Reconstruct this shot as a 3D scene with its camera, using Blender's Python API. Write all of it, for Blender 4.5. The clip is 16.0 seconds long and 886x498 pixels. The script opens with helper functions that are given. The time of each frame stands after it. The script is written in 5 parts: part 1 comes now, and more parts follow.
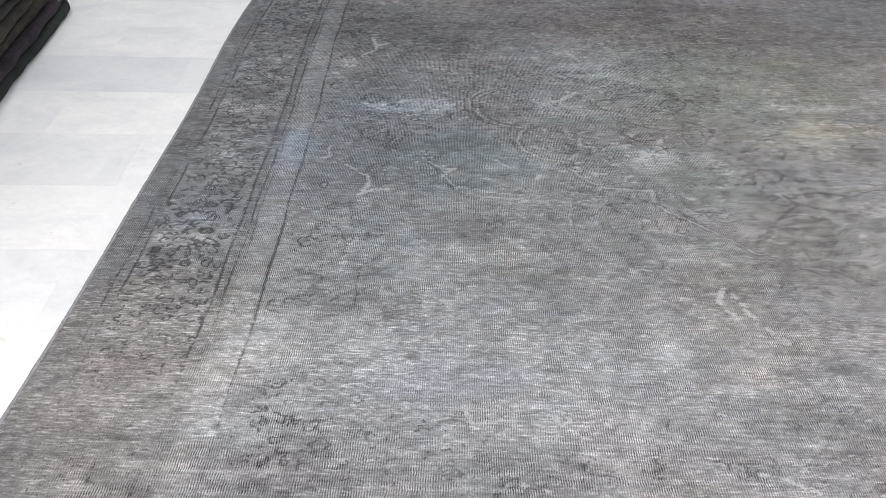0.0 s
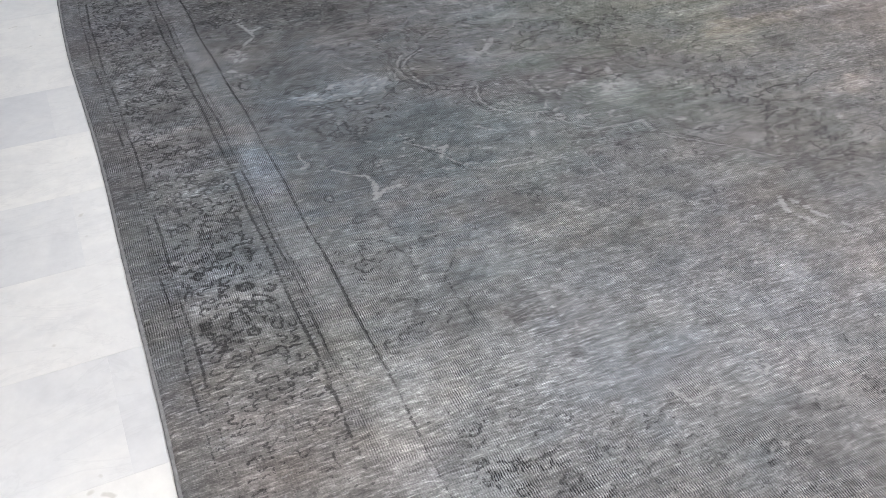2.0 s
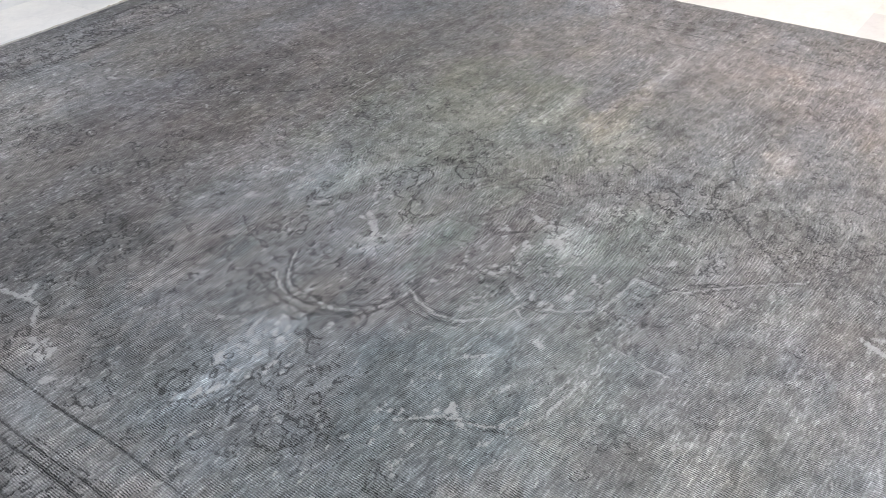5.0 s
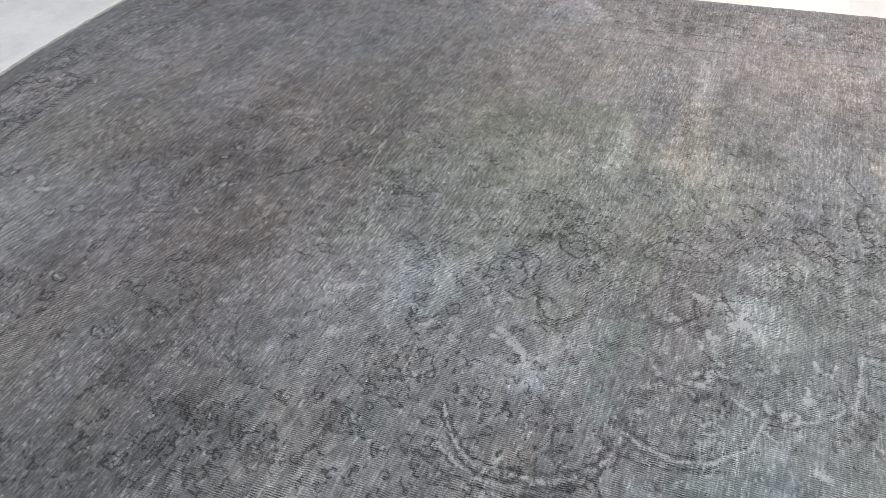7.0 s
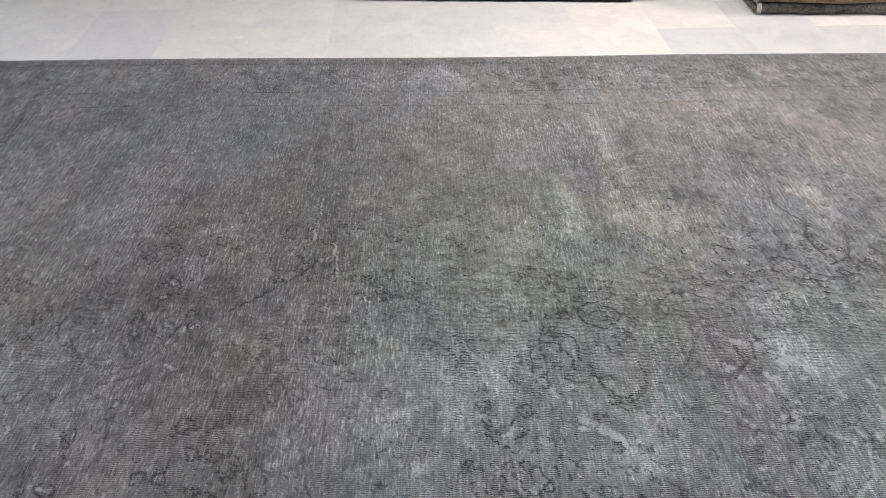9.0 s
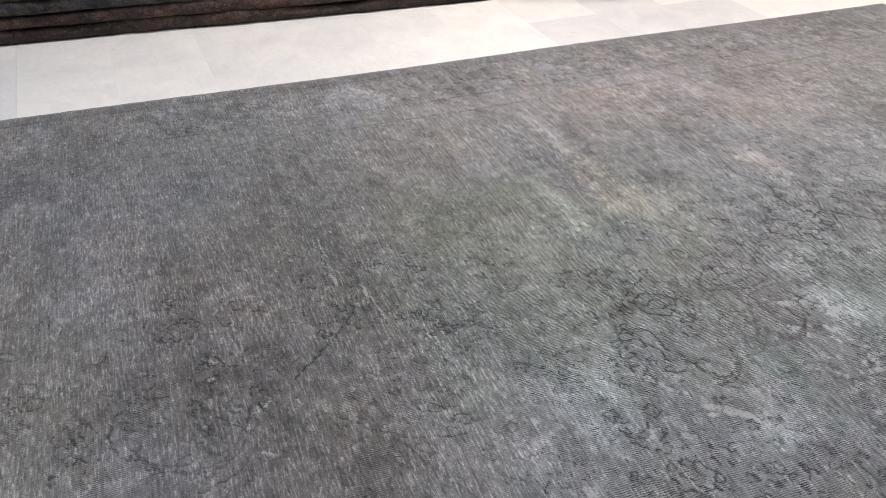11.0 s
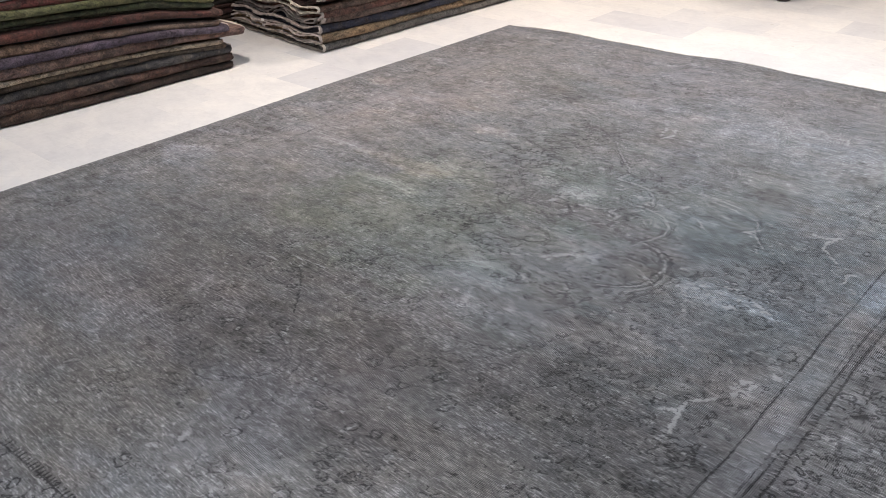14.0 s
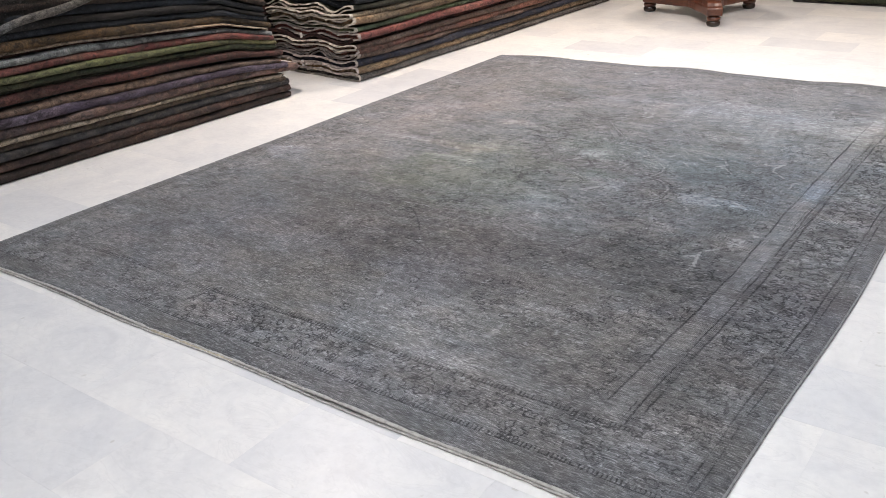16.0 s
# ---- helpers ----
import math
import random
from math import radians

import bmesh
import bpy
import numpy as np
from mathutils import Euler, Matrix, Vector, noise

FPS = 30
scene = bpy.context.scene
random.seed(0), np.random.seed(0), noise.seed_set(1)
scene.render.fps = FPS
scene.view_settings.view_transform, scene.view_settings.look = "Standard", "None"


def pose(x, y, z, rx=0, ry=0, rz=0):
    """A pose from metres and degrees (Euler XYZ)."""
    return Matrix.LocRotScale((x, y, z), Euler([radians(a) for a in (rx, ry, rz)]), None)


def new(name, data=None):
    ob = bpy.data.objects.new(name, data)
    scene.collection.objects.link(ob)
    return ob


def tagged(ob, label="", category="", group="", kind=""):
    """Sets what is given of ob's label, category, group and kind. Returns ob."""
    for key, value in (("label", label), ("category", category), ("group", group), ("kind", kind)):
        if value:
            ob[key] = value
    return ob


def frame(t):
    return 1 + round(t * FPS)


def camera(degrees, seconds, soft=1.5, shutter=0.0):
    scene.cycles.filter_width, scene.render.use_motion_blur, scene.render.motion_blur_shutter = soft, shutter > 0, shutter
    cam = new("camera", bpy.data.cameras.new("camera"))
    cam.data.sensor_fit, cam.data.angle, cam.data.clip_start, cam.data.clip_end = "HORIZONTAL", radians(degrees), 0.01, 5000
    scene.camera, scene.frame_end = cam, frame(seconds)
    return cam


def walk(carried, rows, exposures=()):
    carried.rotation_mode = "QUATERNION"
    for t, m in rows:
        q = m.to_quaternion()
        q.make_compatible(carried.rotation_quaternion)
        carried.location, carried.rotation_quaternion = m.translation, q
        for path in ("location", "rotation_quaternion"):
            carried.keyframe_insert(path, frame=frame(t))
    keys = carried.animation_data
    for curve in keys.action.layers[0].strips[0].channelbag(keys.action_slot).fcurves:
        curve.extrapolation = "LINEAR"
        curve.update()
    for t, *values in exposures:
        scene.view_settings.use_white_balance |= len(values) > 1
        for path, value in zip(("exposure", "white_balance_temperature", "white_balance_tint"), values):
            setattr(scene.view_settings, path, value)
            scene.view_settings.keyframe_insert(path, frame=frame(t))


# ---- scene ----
cam = camera(53.3, 16.0, 0.85)
METRES, EYE, TILT, LEAN, TURN = 6.815, 1.172, 0.0, 0.0, 0.2
ROWS = [
    (0.0, 0.0, 0.0, 0.0, 0.85, -33.42, -1.28),
    (0.5, -0.0249, 0.0069, -0.0032, -1.79, -34.33, -1.17),
    (1.0, -0.0562, 0.0265, -0.006, -6.26, -36.02, 0.74),
    (1.5, -0.0857, 0.0388, -0.0055, -13.01, -37.16, 1.73),
    (2.0, -0.1097, 0.0525, -0.0021, -23.34, -36.93, 0.78),
    (2.5, -0.1139, 0.0765, -0.0046, -29.26, -36.7, 1.27),
    (3.0, -0.1151, 0.1037, -0.0068, -32.3, -36.98, 1.28),
    (3.5, -0.1217, 0.1271, -0.0042, -37.04, -36.17, 1.18),
    (4.0, -0.1293, 0.1568, -0.0008, -43.18, -35.06, 1.8),
    (6.5, -0.1264, 0.3063, -0.0012, -63.52, -36.83, 0.82),
    (7.0, -0.1143, 0.3413, -0.003, -68.84, -36.96, 2.04),
    (7.5, -0.1055, 0.3621, -0.0039, -76.13, -37.63, 1.87),
    (8.0, -0.1084, 0.3875, 0.0022, -84.76, -36.82, 1.18),
    (8.5, -0.1144, 0.415, 0.004, -88.56, -34.6, 0.0),
    (9.0, -0.1091, 0.4392, 0.0002, -90.98, -33.93, 0.1),
    (11.5, -0.0687, 0.5504, -0.0005, -115.93, -33.45, -0.38),
    (12.0, -0.0594, 0.5726, 0.0027, -122.18, -33.06, -0.48),
    (12.5, -0.0744, 0.6026, 0.0111, -131.02, -31.95, -1.76),
    (13.0, -0.0957, 0.6221, 0.0218, -136.09, -31.0, -1.52),
    (13.5, -0.124, 0.6481, 0.0222, -137.6, -29.77, -0.49),
    (14.0, -0.1419, 0.685, 0.0277, -137.63, -29.06, 0.82),
    (14.5, -0.1537, 0.7387, 0.031, -138.75, -28.11, 1.68),
    (15.0, -0.1735, 0.7834, 0.0325, -140.02, -26.65, 2.62),
    (15.5, -0.1886, 0.8247, 0.0352, -140.96, -25.57, 3.09),
    (16.0, -0.1928, 0.8684, 0.0357, -143.11, -24.82, 2.78),
]
# the clip's own exposure and white balance on the way: seconds, stops, kelvin, tint
EXPOSURES = [
    (0.0, 0.16, 6480, 13.5), (0.5, 0.13, 6480, 13.5), (1.0, -0.22, 6480, 13.5), (1.5, -0.12, 6480, 13.5), (2.5, -0.17, 6520, 13.5), (3.0, -0.05, 6520, 13.5), (3.5, 0.40, 6520, 14), (4.0, 0.32, 6520, 14),
    (6.5, 0.22, 6450, 13), (8.0, 0.10, 6450, 13), (8.5, -0.04, 6450, 14), (9.0, 0.02, 6450, 14), (11.5, 0.12, 6450, 14), (12.5, -0.12, 6480, 15), (13.0, -0.22, 6480, 15), (13.5, -0.1, 6480, 15), (15.0, -0.01, 6500, 15), (16.0, 0.12, 6500, 15),
]
walk(cam, [(t, pose(0, 0, EYE, TILT, LEAN, TURN) @ pose(METRES * x, METRES * y, METRES * z, 90 + pitch, roll, yaw)) for t, x, y, z, yaw, pitch, roll in ROWS], EXPOSURES)

# ---- light ----
world = bpy.data.worlds.new("showroom_air")
scene.world = world
world.use_nodes = True
world.node_tree.nodes["Background"].inputs["Color"].default_value = (0.9, 0.95, 1.0, 1)
world.node_tree.nodes["Background"].inputs["Strength"].default_value = 0.02
CEILING = 2.9
WARM, SOFT, COOL, PALE = (1.0, 0.86, 0.71), (1.0, 0.895, 0.78), (0.84, 0.925, 1.0), (1.0, 0.975, 0.93)
# x, y, watts, colour, side of the fitting
LAMPS = [
    (2.48, 2.42, 27, SOFT, 0.30), (2.30, 0.2, 28, WARM, 0.30), (1.65, -1.70, 13, WARM, 0.30), (-0.2, -0.8, 21, WARM, 0.30), (-1.4, 1.0, 17, PALE, 0.30),
    (0.5, 1.2, 31, COOL, 0.60), (0.2, 4.0, 9, COOL, 0.60), (2.30, 4.60, 9, COOL, 0.60), (-1.7, 3.6, 8, COOL, 0.60), (-0.8, 6.3, 31, PALE, 0.60),
]


# ---- small tools ----
def part(name, bm, material, parent=None, label=""):
    """One bmesh as one object, under a thing or under a part."""
    mesh = bpy.data.meshes.new(name)
    bm.to_mesh(mesh)
    bm.free()
    return part_mesh(name, mesh, material, parent, label)


def part_mesh(name, mesh, material, parent=None, label=""):
    if material and not mesh.materials:
        mesh.materials.append(material)
    ob = new(name, mesh)
    if parent:
        ob.parent = parent
    if label:
        ob["label"] = label
    return ob


def smooth(ob):
    ob.data.polygons.foreach_set("use_smooth", [True] * len(ob.data.polygons))
    return ob


def box(bm, x0, x1, y0, y1, z0, z1, bevel=0.0, segments=1):
    made = bmesh.ops.create_cube(bm, size=1, matrix=Matrix.LocRotScale(((x0 + x1) / 2, (y0 + y1) / 2, (z0 + z1) / 2), None, (x1 - x0, y1 - y0, z1 - z0)))
    if bevel:
        edges = {e for v in made["verts"] for e in v.link_edges}
        bmesh.ops.bevel(bm, geom=list(edges), offset=bevel, segments=segments, affect="EDGES", profile=0.5)
    return bm


def turned(bm, profile, x=0.0, y=0.0, steps=32):
    """A lathe shape from (radius, height) pairs."""
    rings = [[bm.verts.new((x + r * math.cos(2 * math.pi * i / steps), y + r * math.sin(2 * math.pi * i / steps), z)) for i in range(steps)] for r, z in profile]
    for a, b in zip(rings, rings[1:]):
        for i in range(steps):
            bm.faces.new((a[i], a[(i + 1) % steps], b[(i + 1) % steps], b[i]))
    bm.faces.new(rings[0][::-1])
    bm.faces.new(rings[-1])
    return bm


class Nodes:
    """A short way to write node materials."""

    def __init__(self, name, roughness=0.5):
        self.material = bpy.data.materials.new(name)
        self.material.use_nodes = True
        self.tree = self.material.node_tree
        self.shader = self.tree.nodes["Principled BSDF"]
        self.shader.inputs["Roughness"].default_value = roughness

    def add(self, kind, inputs=None):
        node = self.tree.nodes.new(kind)
        for key, value in (inputs or {}).items():
            self.put(node, key, value)
        return node

    def put(self, node, key, value):
        if isinstance(value, bpy.types.NodeSocket):
            self.tree.links.new(value, node.inputs[key])
        else:
            node.inputs[key].default_value = value

    def math(self, operation, a, b=0.0, clamp=False):
        node = self.add("ShaderNodeMath", {0: a, 1: b})
        node.operation, node.use_clamp = operation, clamp
        return node.outputs[0]

    def mix(self, kind, factor, a, b):
        node = self.add("ShaderNodeMix")
        node.data_type, node.blend_type, node.clamp_result = "RGBA", kind, False
        for key, value in ((0, factor), (6, a), (7, b)):
            self.put(node, key, value)
        return node.outputs[2]

    def ramp(self, factor, *stops):
        node = self.add("ShaderNodeValToRGB", {0: factor})
        ramp = node.color_ramp
        while len(ramp.elements) < len(stops):
            ramp.elements.new(0.5)
        for element, (at, colour) in zip(ramp.elements, stops):
            element.position = at
            element.color = (*colour, 1) if len(colour) == 3 else colour
        return node.outputs[0]

    def place(self, source="Object", scale=(1, 1, 1), shift=None):
        if source == "Position":
            out = self.add("ShaderNodeNewGeometry").outputs["Position"]
        else:
            out = self.add("ShaderNodeTexCoord").outputs[source]
        if shift is not None:
            out = self.add("ShaderNodeVectorMath", {0: out, 1: shift}).outputs[0]
        return self.add("ShaderNodeMapping", {0: out, 3: scale}).outputs[0]

    def noise(self, where, scale, detail=4.0, rough=0.55, distort=0.0):
        return self.add("ShaderNodeTexNoise", {"Vector": where, "Scale": scale, "Detail": detail, "Roughness": rough, "Distortion": distort}).outputs[0]

    def span(self, value, a, b, c=0.0, d=1.0):
        return self.add("ShaderNodeMapRange", {0: value, 1: a, 2: b, 3: c, 4: d}).outputs[0]

    def bump(self, height, distance, strength=1.0):
        node = self.add("ShaderNodeBump", {"Height": height, "Distance": distance, "Strength": strength})
        self.tree.links.new(node.outputs[0], self.shader.inputs["Normal"])


def grey(v):
    return (v, v, v)


# ---- materials ----
def marble(name, per_island):
    """Polished white marble: clouds, thin grey veins, small pits, a tone of its own for each tile."""
    n = Nodes(name, 0.3)
    if per_island:
        luck = n.add("ShaderNodeNewGeometry").outputs["Random Per Island"]
    else:
        luck = n.add("ShaderNodeObjectInfo").outputs["Random"]
    shift = n.add("ShaderNodeCombineXYZ", {0: n.math("MULTIPLY", luck, 37.0), 1: n.math("MULTIPLY", luck, 91.0), 2: n.math("MULTIPLY", luck, 13.0)}).outputs[0]
    where = n.place("Position", shift=shift)
    cloud = n.noise(where, 5.0, 5.0, 0.6, 0.8)
    fine = n.noise(where, 38.0, 4.0, 0.65)
    vein_at = n.noise(n.place("Position", (1.0, 2.2, 1.0), shift), 3.2, 6.0, 0.6, 1.6)
    vein = n.span(n.math("ABSOLUTE", n.math("SUBTRACT", vein_at, 0.5)), 0.0, 0.022, 1.0, 0.0)
    body = n.ramp(cloud, (0.28, (0.60, 0.602, 0.61)), (0.5, (0.675, 0.673, 0.67)), (0.72, (0.73, 0.722, 0.705)))
    tone = n.ramp(luck, (0.0, (0.83, 0.838, 0.865)), (0.15, (0.91, 0.915, 0.93)), (0.42, (0.965, 0.965, 0.968)), (0.7, (1.02, 1.012, 1.0)), (1.0, (1.05, 1.04, 1.02)))
    body = n.mix("MULTIPLY", 1.0, body, tone)
    body = n.mix("MULTIPLY", 1.0, body, n.ramp(fine, (0.2, grey(0.93)), (0.8, grey(1.05))))
    body = n.mix("MIX", n.math("MULTIPLY", vein, 0.16), body, (0.42, 0.42, 0.43, 1))
    pits = n.span(n.noise(where, 21.0, 2.0, 0.5), 0.735, 0.78, 0.0, 0.40)
    body = n.mix("MIX", pits, body, (0.36, 0.33, 0.28, 1))
    n.put(n.shader, "Base Color", body)
    n.put(n.shader, "Roughness", n.span(cloud, 0.3, 0.7, 0.285, 0.33))
    n.bump(n.noise(where, 9.0, 2.0), 0.0006, 0.25)
    return n.material


def plain(name, colour, roughness=0.6, metal=0.0, vary=0.12, size=14.0):
    n = Nodes(name, roughness)
    where = n.place("Position")
    spots = n.noise(where, size, 5.0, 0.6)
    grain = n.noise(where, size * 12, 3.0, 0.6)
    body = n.mix("MULTIPLY", 1.0, (*colour, 1), n.ramp(spots, (0.25, grey(1 - vary)), (0.75, grey(1 + vary))))
    body = n.mix("MULTIPLY", 1.0, body, n.ramp(grain, (0.25, grey(1 - vary / 2)), (0.75, grey(1 + vary / 2))))
    n.put(n.shader, "Base Color", body)
    n.put(n.shader, "Metallic", metal)
    n.bump(grain, 0.001, 0.3)
    return n.material


def wood(name, dark, light, roughness=0.36):
    n = Nodes(name, roughness)
    grain = n.noise(n.place("Object", (3, 3, 26)), 4.0, 6.0, 0.6, 0.6)
    patch_at = n.noise(n.place("Object"), 7.0, 3.0)
    body = n.ramp(grain, (0.3, dark), (0.7, light))
    body = n.mix("MULTIPLY", 1.0, body, n.ramp(patch_at, (0.3, grey(0.7)), (0.7, grey(1.2))))
    n.put(n.shader, "Base Color", body)
    n.put(n.shader, "Coat Weight", 0.2)
    n.put(n.shader, "Coat Roughness", 0.3)
    n.bump(grain, 0.0008, 0.3)
    return n.material


def pile(name, main, second, third, strength=1.0):
    """The pile of an old overdyed rug seen at its fold: a main dye with worn patches of two others and short dark motifs."""
    n = Nodes(name, 0.95)
    luck = n.math("MULTIPLY", n.add("ShaderNodeObjectInfo").outputs["Random"], 40.0)
    shift = n.add("ShaderNodeCombineXYZ", {0: luck, 1: luck, 2: luck}).outputs[0]
    where = n.place("Object", shift=shift)
    broad = n.noise(where, 3.0, 3.0, 0.62, 0.8)
    drift = n.noise(where, 1.7, 2.0, 0.5, 0.5)
    small = n.noise(where, 16.0, 4.0, 0.65, 0.5)
    motif = n.noise(n.place("Object", (1, 0.6, 1), shift), 34.0, 3.0, 0.6, 1.2)
    knots = n.noise(n.place("Object", (1, 1.4, 1), shift), 150.0, 2.0, 0.6)
    body = n.mix("MIX", n.span(broad, 0.44, 0.60), (*main, 1), (*second, 1))
    body = n.mix("MIX", n.span(small, 0.48, 0.68, 0.0, 0.7), body, (*third, 1))
    body = n.mix("MULTIPLY", 1.0, body, n.ramp(drift, (0.36, (0.62, 0.56, 0.52)), (0.5, (1.0, 1.0, 1.0)), (0.64, (1.28, 1.16, 1.04))))
    body = n.mix("MULTIPLY", 1.0, body, n.ramp(motif, (0.37, grey(0.40)), (0.48, grey(0.90)), (0.66, grey(1.30))))
    body = n.mix("MULTIPLY", 1.0, body, n.ramp(knots, (0.34, grey(0.55)), (0.66, grey(1.40))))
    specks = n.noise(n.place("Object", (1, 0.8, 1), shift), 75.0, 3.0, 0.65)
    body = n.mix("MIX", n.span(specks, 0.58, 0.70, 0.0, 0.38), body, (*(0.35 * c + 0.09 for c in third), 1))
    n.put(n.shader, "Base Color", body)
    n.bump(n.math("ADD", knots, n.math("MULTIPLY", small, 0.8)), 0.006, 1.0)
    return n.material


def overdyed():
    """The grey overdyed rug: the mesh carries dye, drawing and wear; the shader adds warp ribs, knots and pale flecks of pile along the weft."""
    n = Nodes("overdyed_wool", 0.9)
    carrier = n.add("ShaderNodeAttribute")
    carrier.attribute_name = "dye"
    dye = carrier.outputs["Color"]
    marks = n.add("ShaderNodeAttribute")
    marks.attribute_name = "marks"
    split = n.add("ShaderNodeSeparateColor", {0: marks.outputs["Color"]})
    bare, tuft = marks.outputs["Alpha"], carrier.outputs["Alpha"]
    # warp ribs, 4.4 mm apart, that waver a little and are cut into knots
    at = n.add("ShaderNodeSeparateXYZ", {0: n.place("Object")}).outputs[0]
    sway = n.math("MULTIPLY", n.math("SUBTRACT", n.noise(n.place("Object"), 5.0, 2.0), 0.5), 0.012)
    sway = n.math("ADD", sway, n.math("MULTIPLY", n.math("SUBTRACT", n.noise(n.place("Object", (1, 1.3, 1), (7.0, 1.0, 0)), 55.0, 2.0, 0.6), 0.5), 0.0052))
    rib = n.math("SINE", n.math("MULTIPLY", n.math("ADD", at, sway), 2 * math.pi / 0.0044))
    knots = n.noise(n.place("Object", (210, 170, 1)), 1.0, 2.0, 0.65)
    cut = n.span(n.noise(n.place("Object", (34, 70, 1), (3.0, 8.0, 0)), 1.0, 4.0, 0.68), 0.36, 0.60, 0.12, 1.20)
    shows = n.span(n.noise(n.place("Object", (1, 1.5, 1), (4.0, 6.0, 0)), 9.0, 4.0, 0.6), 0.38, 0.58, 0.40, 1.15)
    ribs = n.math("MULTIPLY", n.math("MULTIPLY", n.math("MULTIPLY", rib, bare), cut), shows)
    # tufts of pile laid along the weft
    dash = n.noise(n.place("Object", (40, 210, 1), (5.0, 2.0, 0)), 1.0, 3.0, 0.62, 0.25)
    streak = n.noise(n.place("Object", (14, 95, 1)), 1.0, 4.0, 0.65, 0.4)
    mottle = n.noise(n.place("Object", (1, 1.4, 1)), 38.0, 4.0, 0.68, 0.5)
    bright = n.math("MULTIPLY", n.span(dash, 0.53, 0.65), tuft)
    dim = n.math("MULTIPLY", n.span(dash, 0.46, 0.32), tuft)
    body = n.mix("MULTIPLY", 1.0, dye, n.ramp(streak, (0.34, grey(0.93)), (0.52, grey(1.0)), (0.68, grey(1.10))))
    body = n.mix("MULTIPLY", 1.0, body, n.ramp(mottle, (0.32, grey(0.80)), (0.52, grey(1.0)), (0.70, grey(1.22))))
    body = n.mix("MULTIPLY", 1.0, body, n.ramp(knots, (0.34, grey(0.76)), (0.52, grey(1.0)), (0.68, grey(1.26))))
    gain = n.math("ADD", 1.0, n.math("SUBTRACT", n.math("MULTIPLY", bright, 1.02), n.math("MULTIPLY", dim, 0.42)))
    gain = n.math("MULTIPLY", gain, n.math("ADD", 1.0, n.math("MULTIPLY", ribs, 0.64)))
    body = n.mix("MULTIPLY", 1.0, body, n.add("ShaderNodeCombineColor", {0: gain, 1: gain, 2: gain}).outputs[0])
    weft = n.noise(n.place("Object", (7, 150, 1), (2.0, 9.0, 0)), 1.0, 4.0, 0.7, 0.2)
    body = n.mix("MULTIPLY", 1.0, body, n.ramp(weft, (0.34, grey(0.80)), (0.51, grey(1.0)), (0.68, grey(1.22))))
    # pale rubbed marks, then the dark outlines, knot by knot
    rag = n.math("ADD", n.math("MULTIPLY", n.math("SUBTRACT", knots, 0.5), 0.9), n.math("MULTIPLY", n.math("SUBTRACT", streak, 0.5), 0.9))
    pale = n.span(n.math("ADD", split.outputs[1], rag), 0.34, 0.66)
    body = n.mix("MIX", n.math("MULTIPLY", pale, 0.62), body, (0.34, 0.345, 0.35, 1))
    shaky = n.math("ADD", n.math("MULTIPLY", n.math("SUBTRACT", knots, 0.5), 1.45), n.math("MULTIPLY", n.math("SUBTRACT", mottle, 0.5), 0.9))
    gaps = n.span(n.noise(n.place("Object", (70, 90, 1), (11.0, 4.0, 0)), 1.0, 3.0, 0.7), 0.36, 0.60, -0.28, 0.13)
    line = n.math("MULTIPLY", n.span(n.math("ADD", n.math("ADD", split.outputs[0], shaky), gaps), 0.38, 0.58), split.outputs[2])
    line = n.math("MULTIPLY", line, n.math("SUBTRACT", 0.80, n.math("MULTIPLY", ribs, 0.30)))
    body = n.mix("MULTIPLY", line, body, (0.15, 0.15, 0.16, 1))
    n.put(n.shader, "Base Color", body)
    n.put(n.shader, "Specular IOR Level", 0.25)
    n.put(n.shader, "Sheen Weight", 0.05)
    n.put(n.shader, "Sheen Roughness", 0.45)
    n.put(n.shader, "Sheen Tint", (0.9, 0.92, 1.0, 1))
    height = n.math("ADD", n.math("MULTIPLY", streak, 0.8), n.math("ADD", n.math("MULTIPLY", bright, 0.7), n.math("MULTIPLY", ribs, 0.25)))
    height = n.math("SUBTRACT", n.math("ADD", height, n.math("MULTIPLY", knots, 0.4)), n.math("MULTIPLY", line, 0.9))
    n.bump(height, 0.003, 0.7)
    return n.material


TILE, TILE_FAR = marble("polished_marble", False), marble("polished_marble_joined", True)
GROUT = plain("pale_grout", (0.66, 0.66, 0.65), 0.8)
PAINT = plain("off_white_wall_paint", (0.68, 0.67, 0.64), 0.7, vary=0.04)
CEILING_PAINT = plain("white_ceiling_paint", (0.80, 0.80, 0.78), 0.8, vary=0.03)
WHITE_METAL = plain("white_lamp_metal", (0.78, 0.78, 0.77), 0.4, vary=0.02)
MAHOGANY = wood("red_brown_varnished_wood", (0.040, 0.012, 0.006), (0.14, 0.040, 0.016))
EBONY = wood("near_black_varnished_wood", (0.010, 0.007, 0.006), (0.035, 0.018, 0.012), 0.2)
WOOL = overdyed()
CORD = plain("undyed_cotton_cord", (0.36, 0.35, 0.33), 0.9, vary=0.35, size=60.0)
FRAY_BROWN = plain("brown_frayed_cotton", (0.40, 0.35, 0.27), 0.95, vary=0.4, size=90.0)
SELVAGE = plain("grey_overcast_selvage", (0.20, 0.20, 0.205), 0.95, vary=0.3, size=80.0)
CREAM = plain("cream_cotton_warp_ends", (0.46, 0.415, 0.36), 0.95, vary=0.35, size=50.0)
MAUVE = plain("greyed_mauve_warp_ends", (0.33, 0.285, 0.265), 0.95, vary=0.35, size=50.0)
PAPER = plain("white_paper_tag", (0.75, 0.74, 0.72), 0.7, vary=0.03)


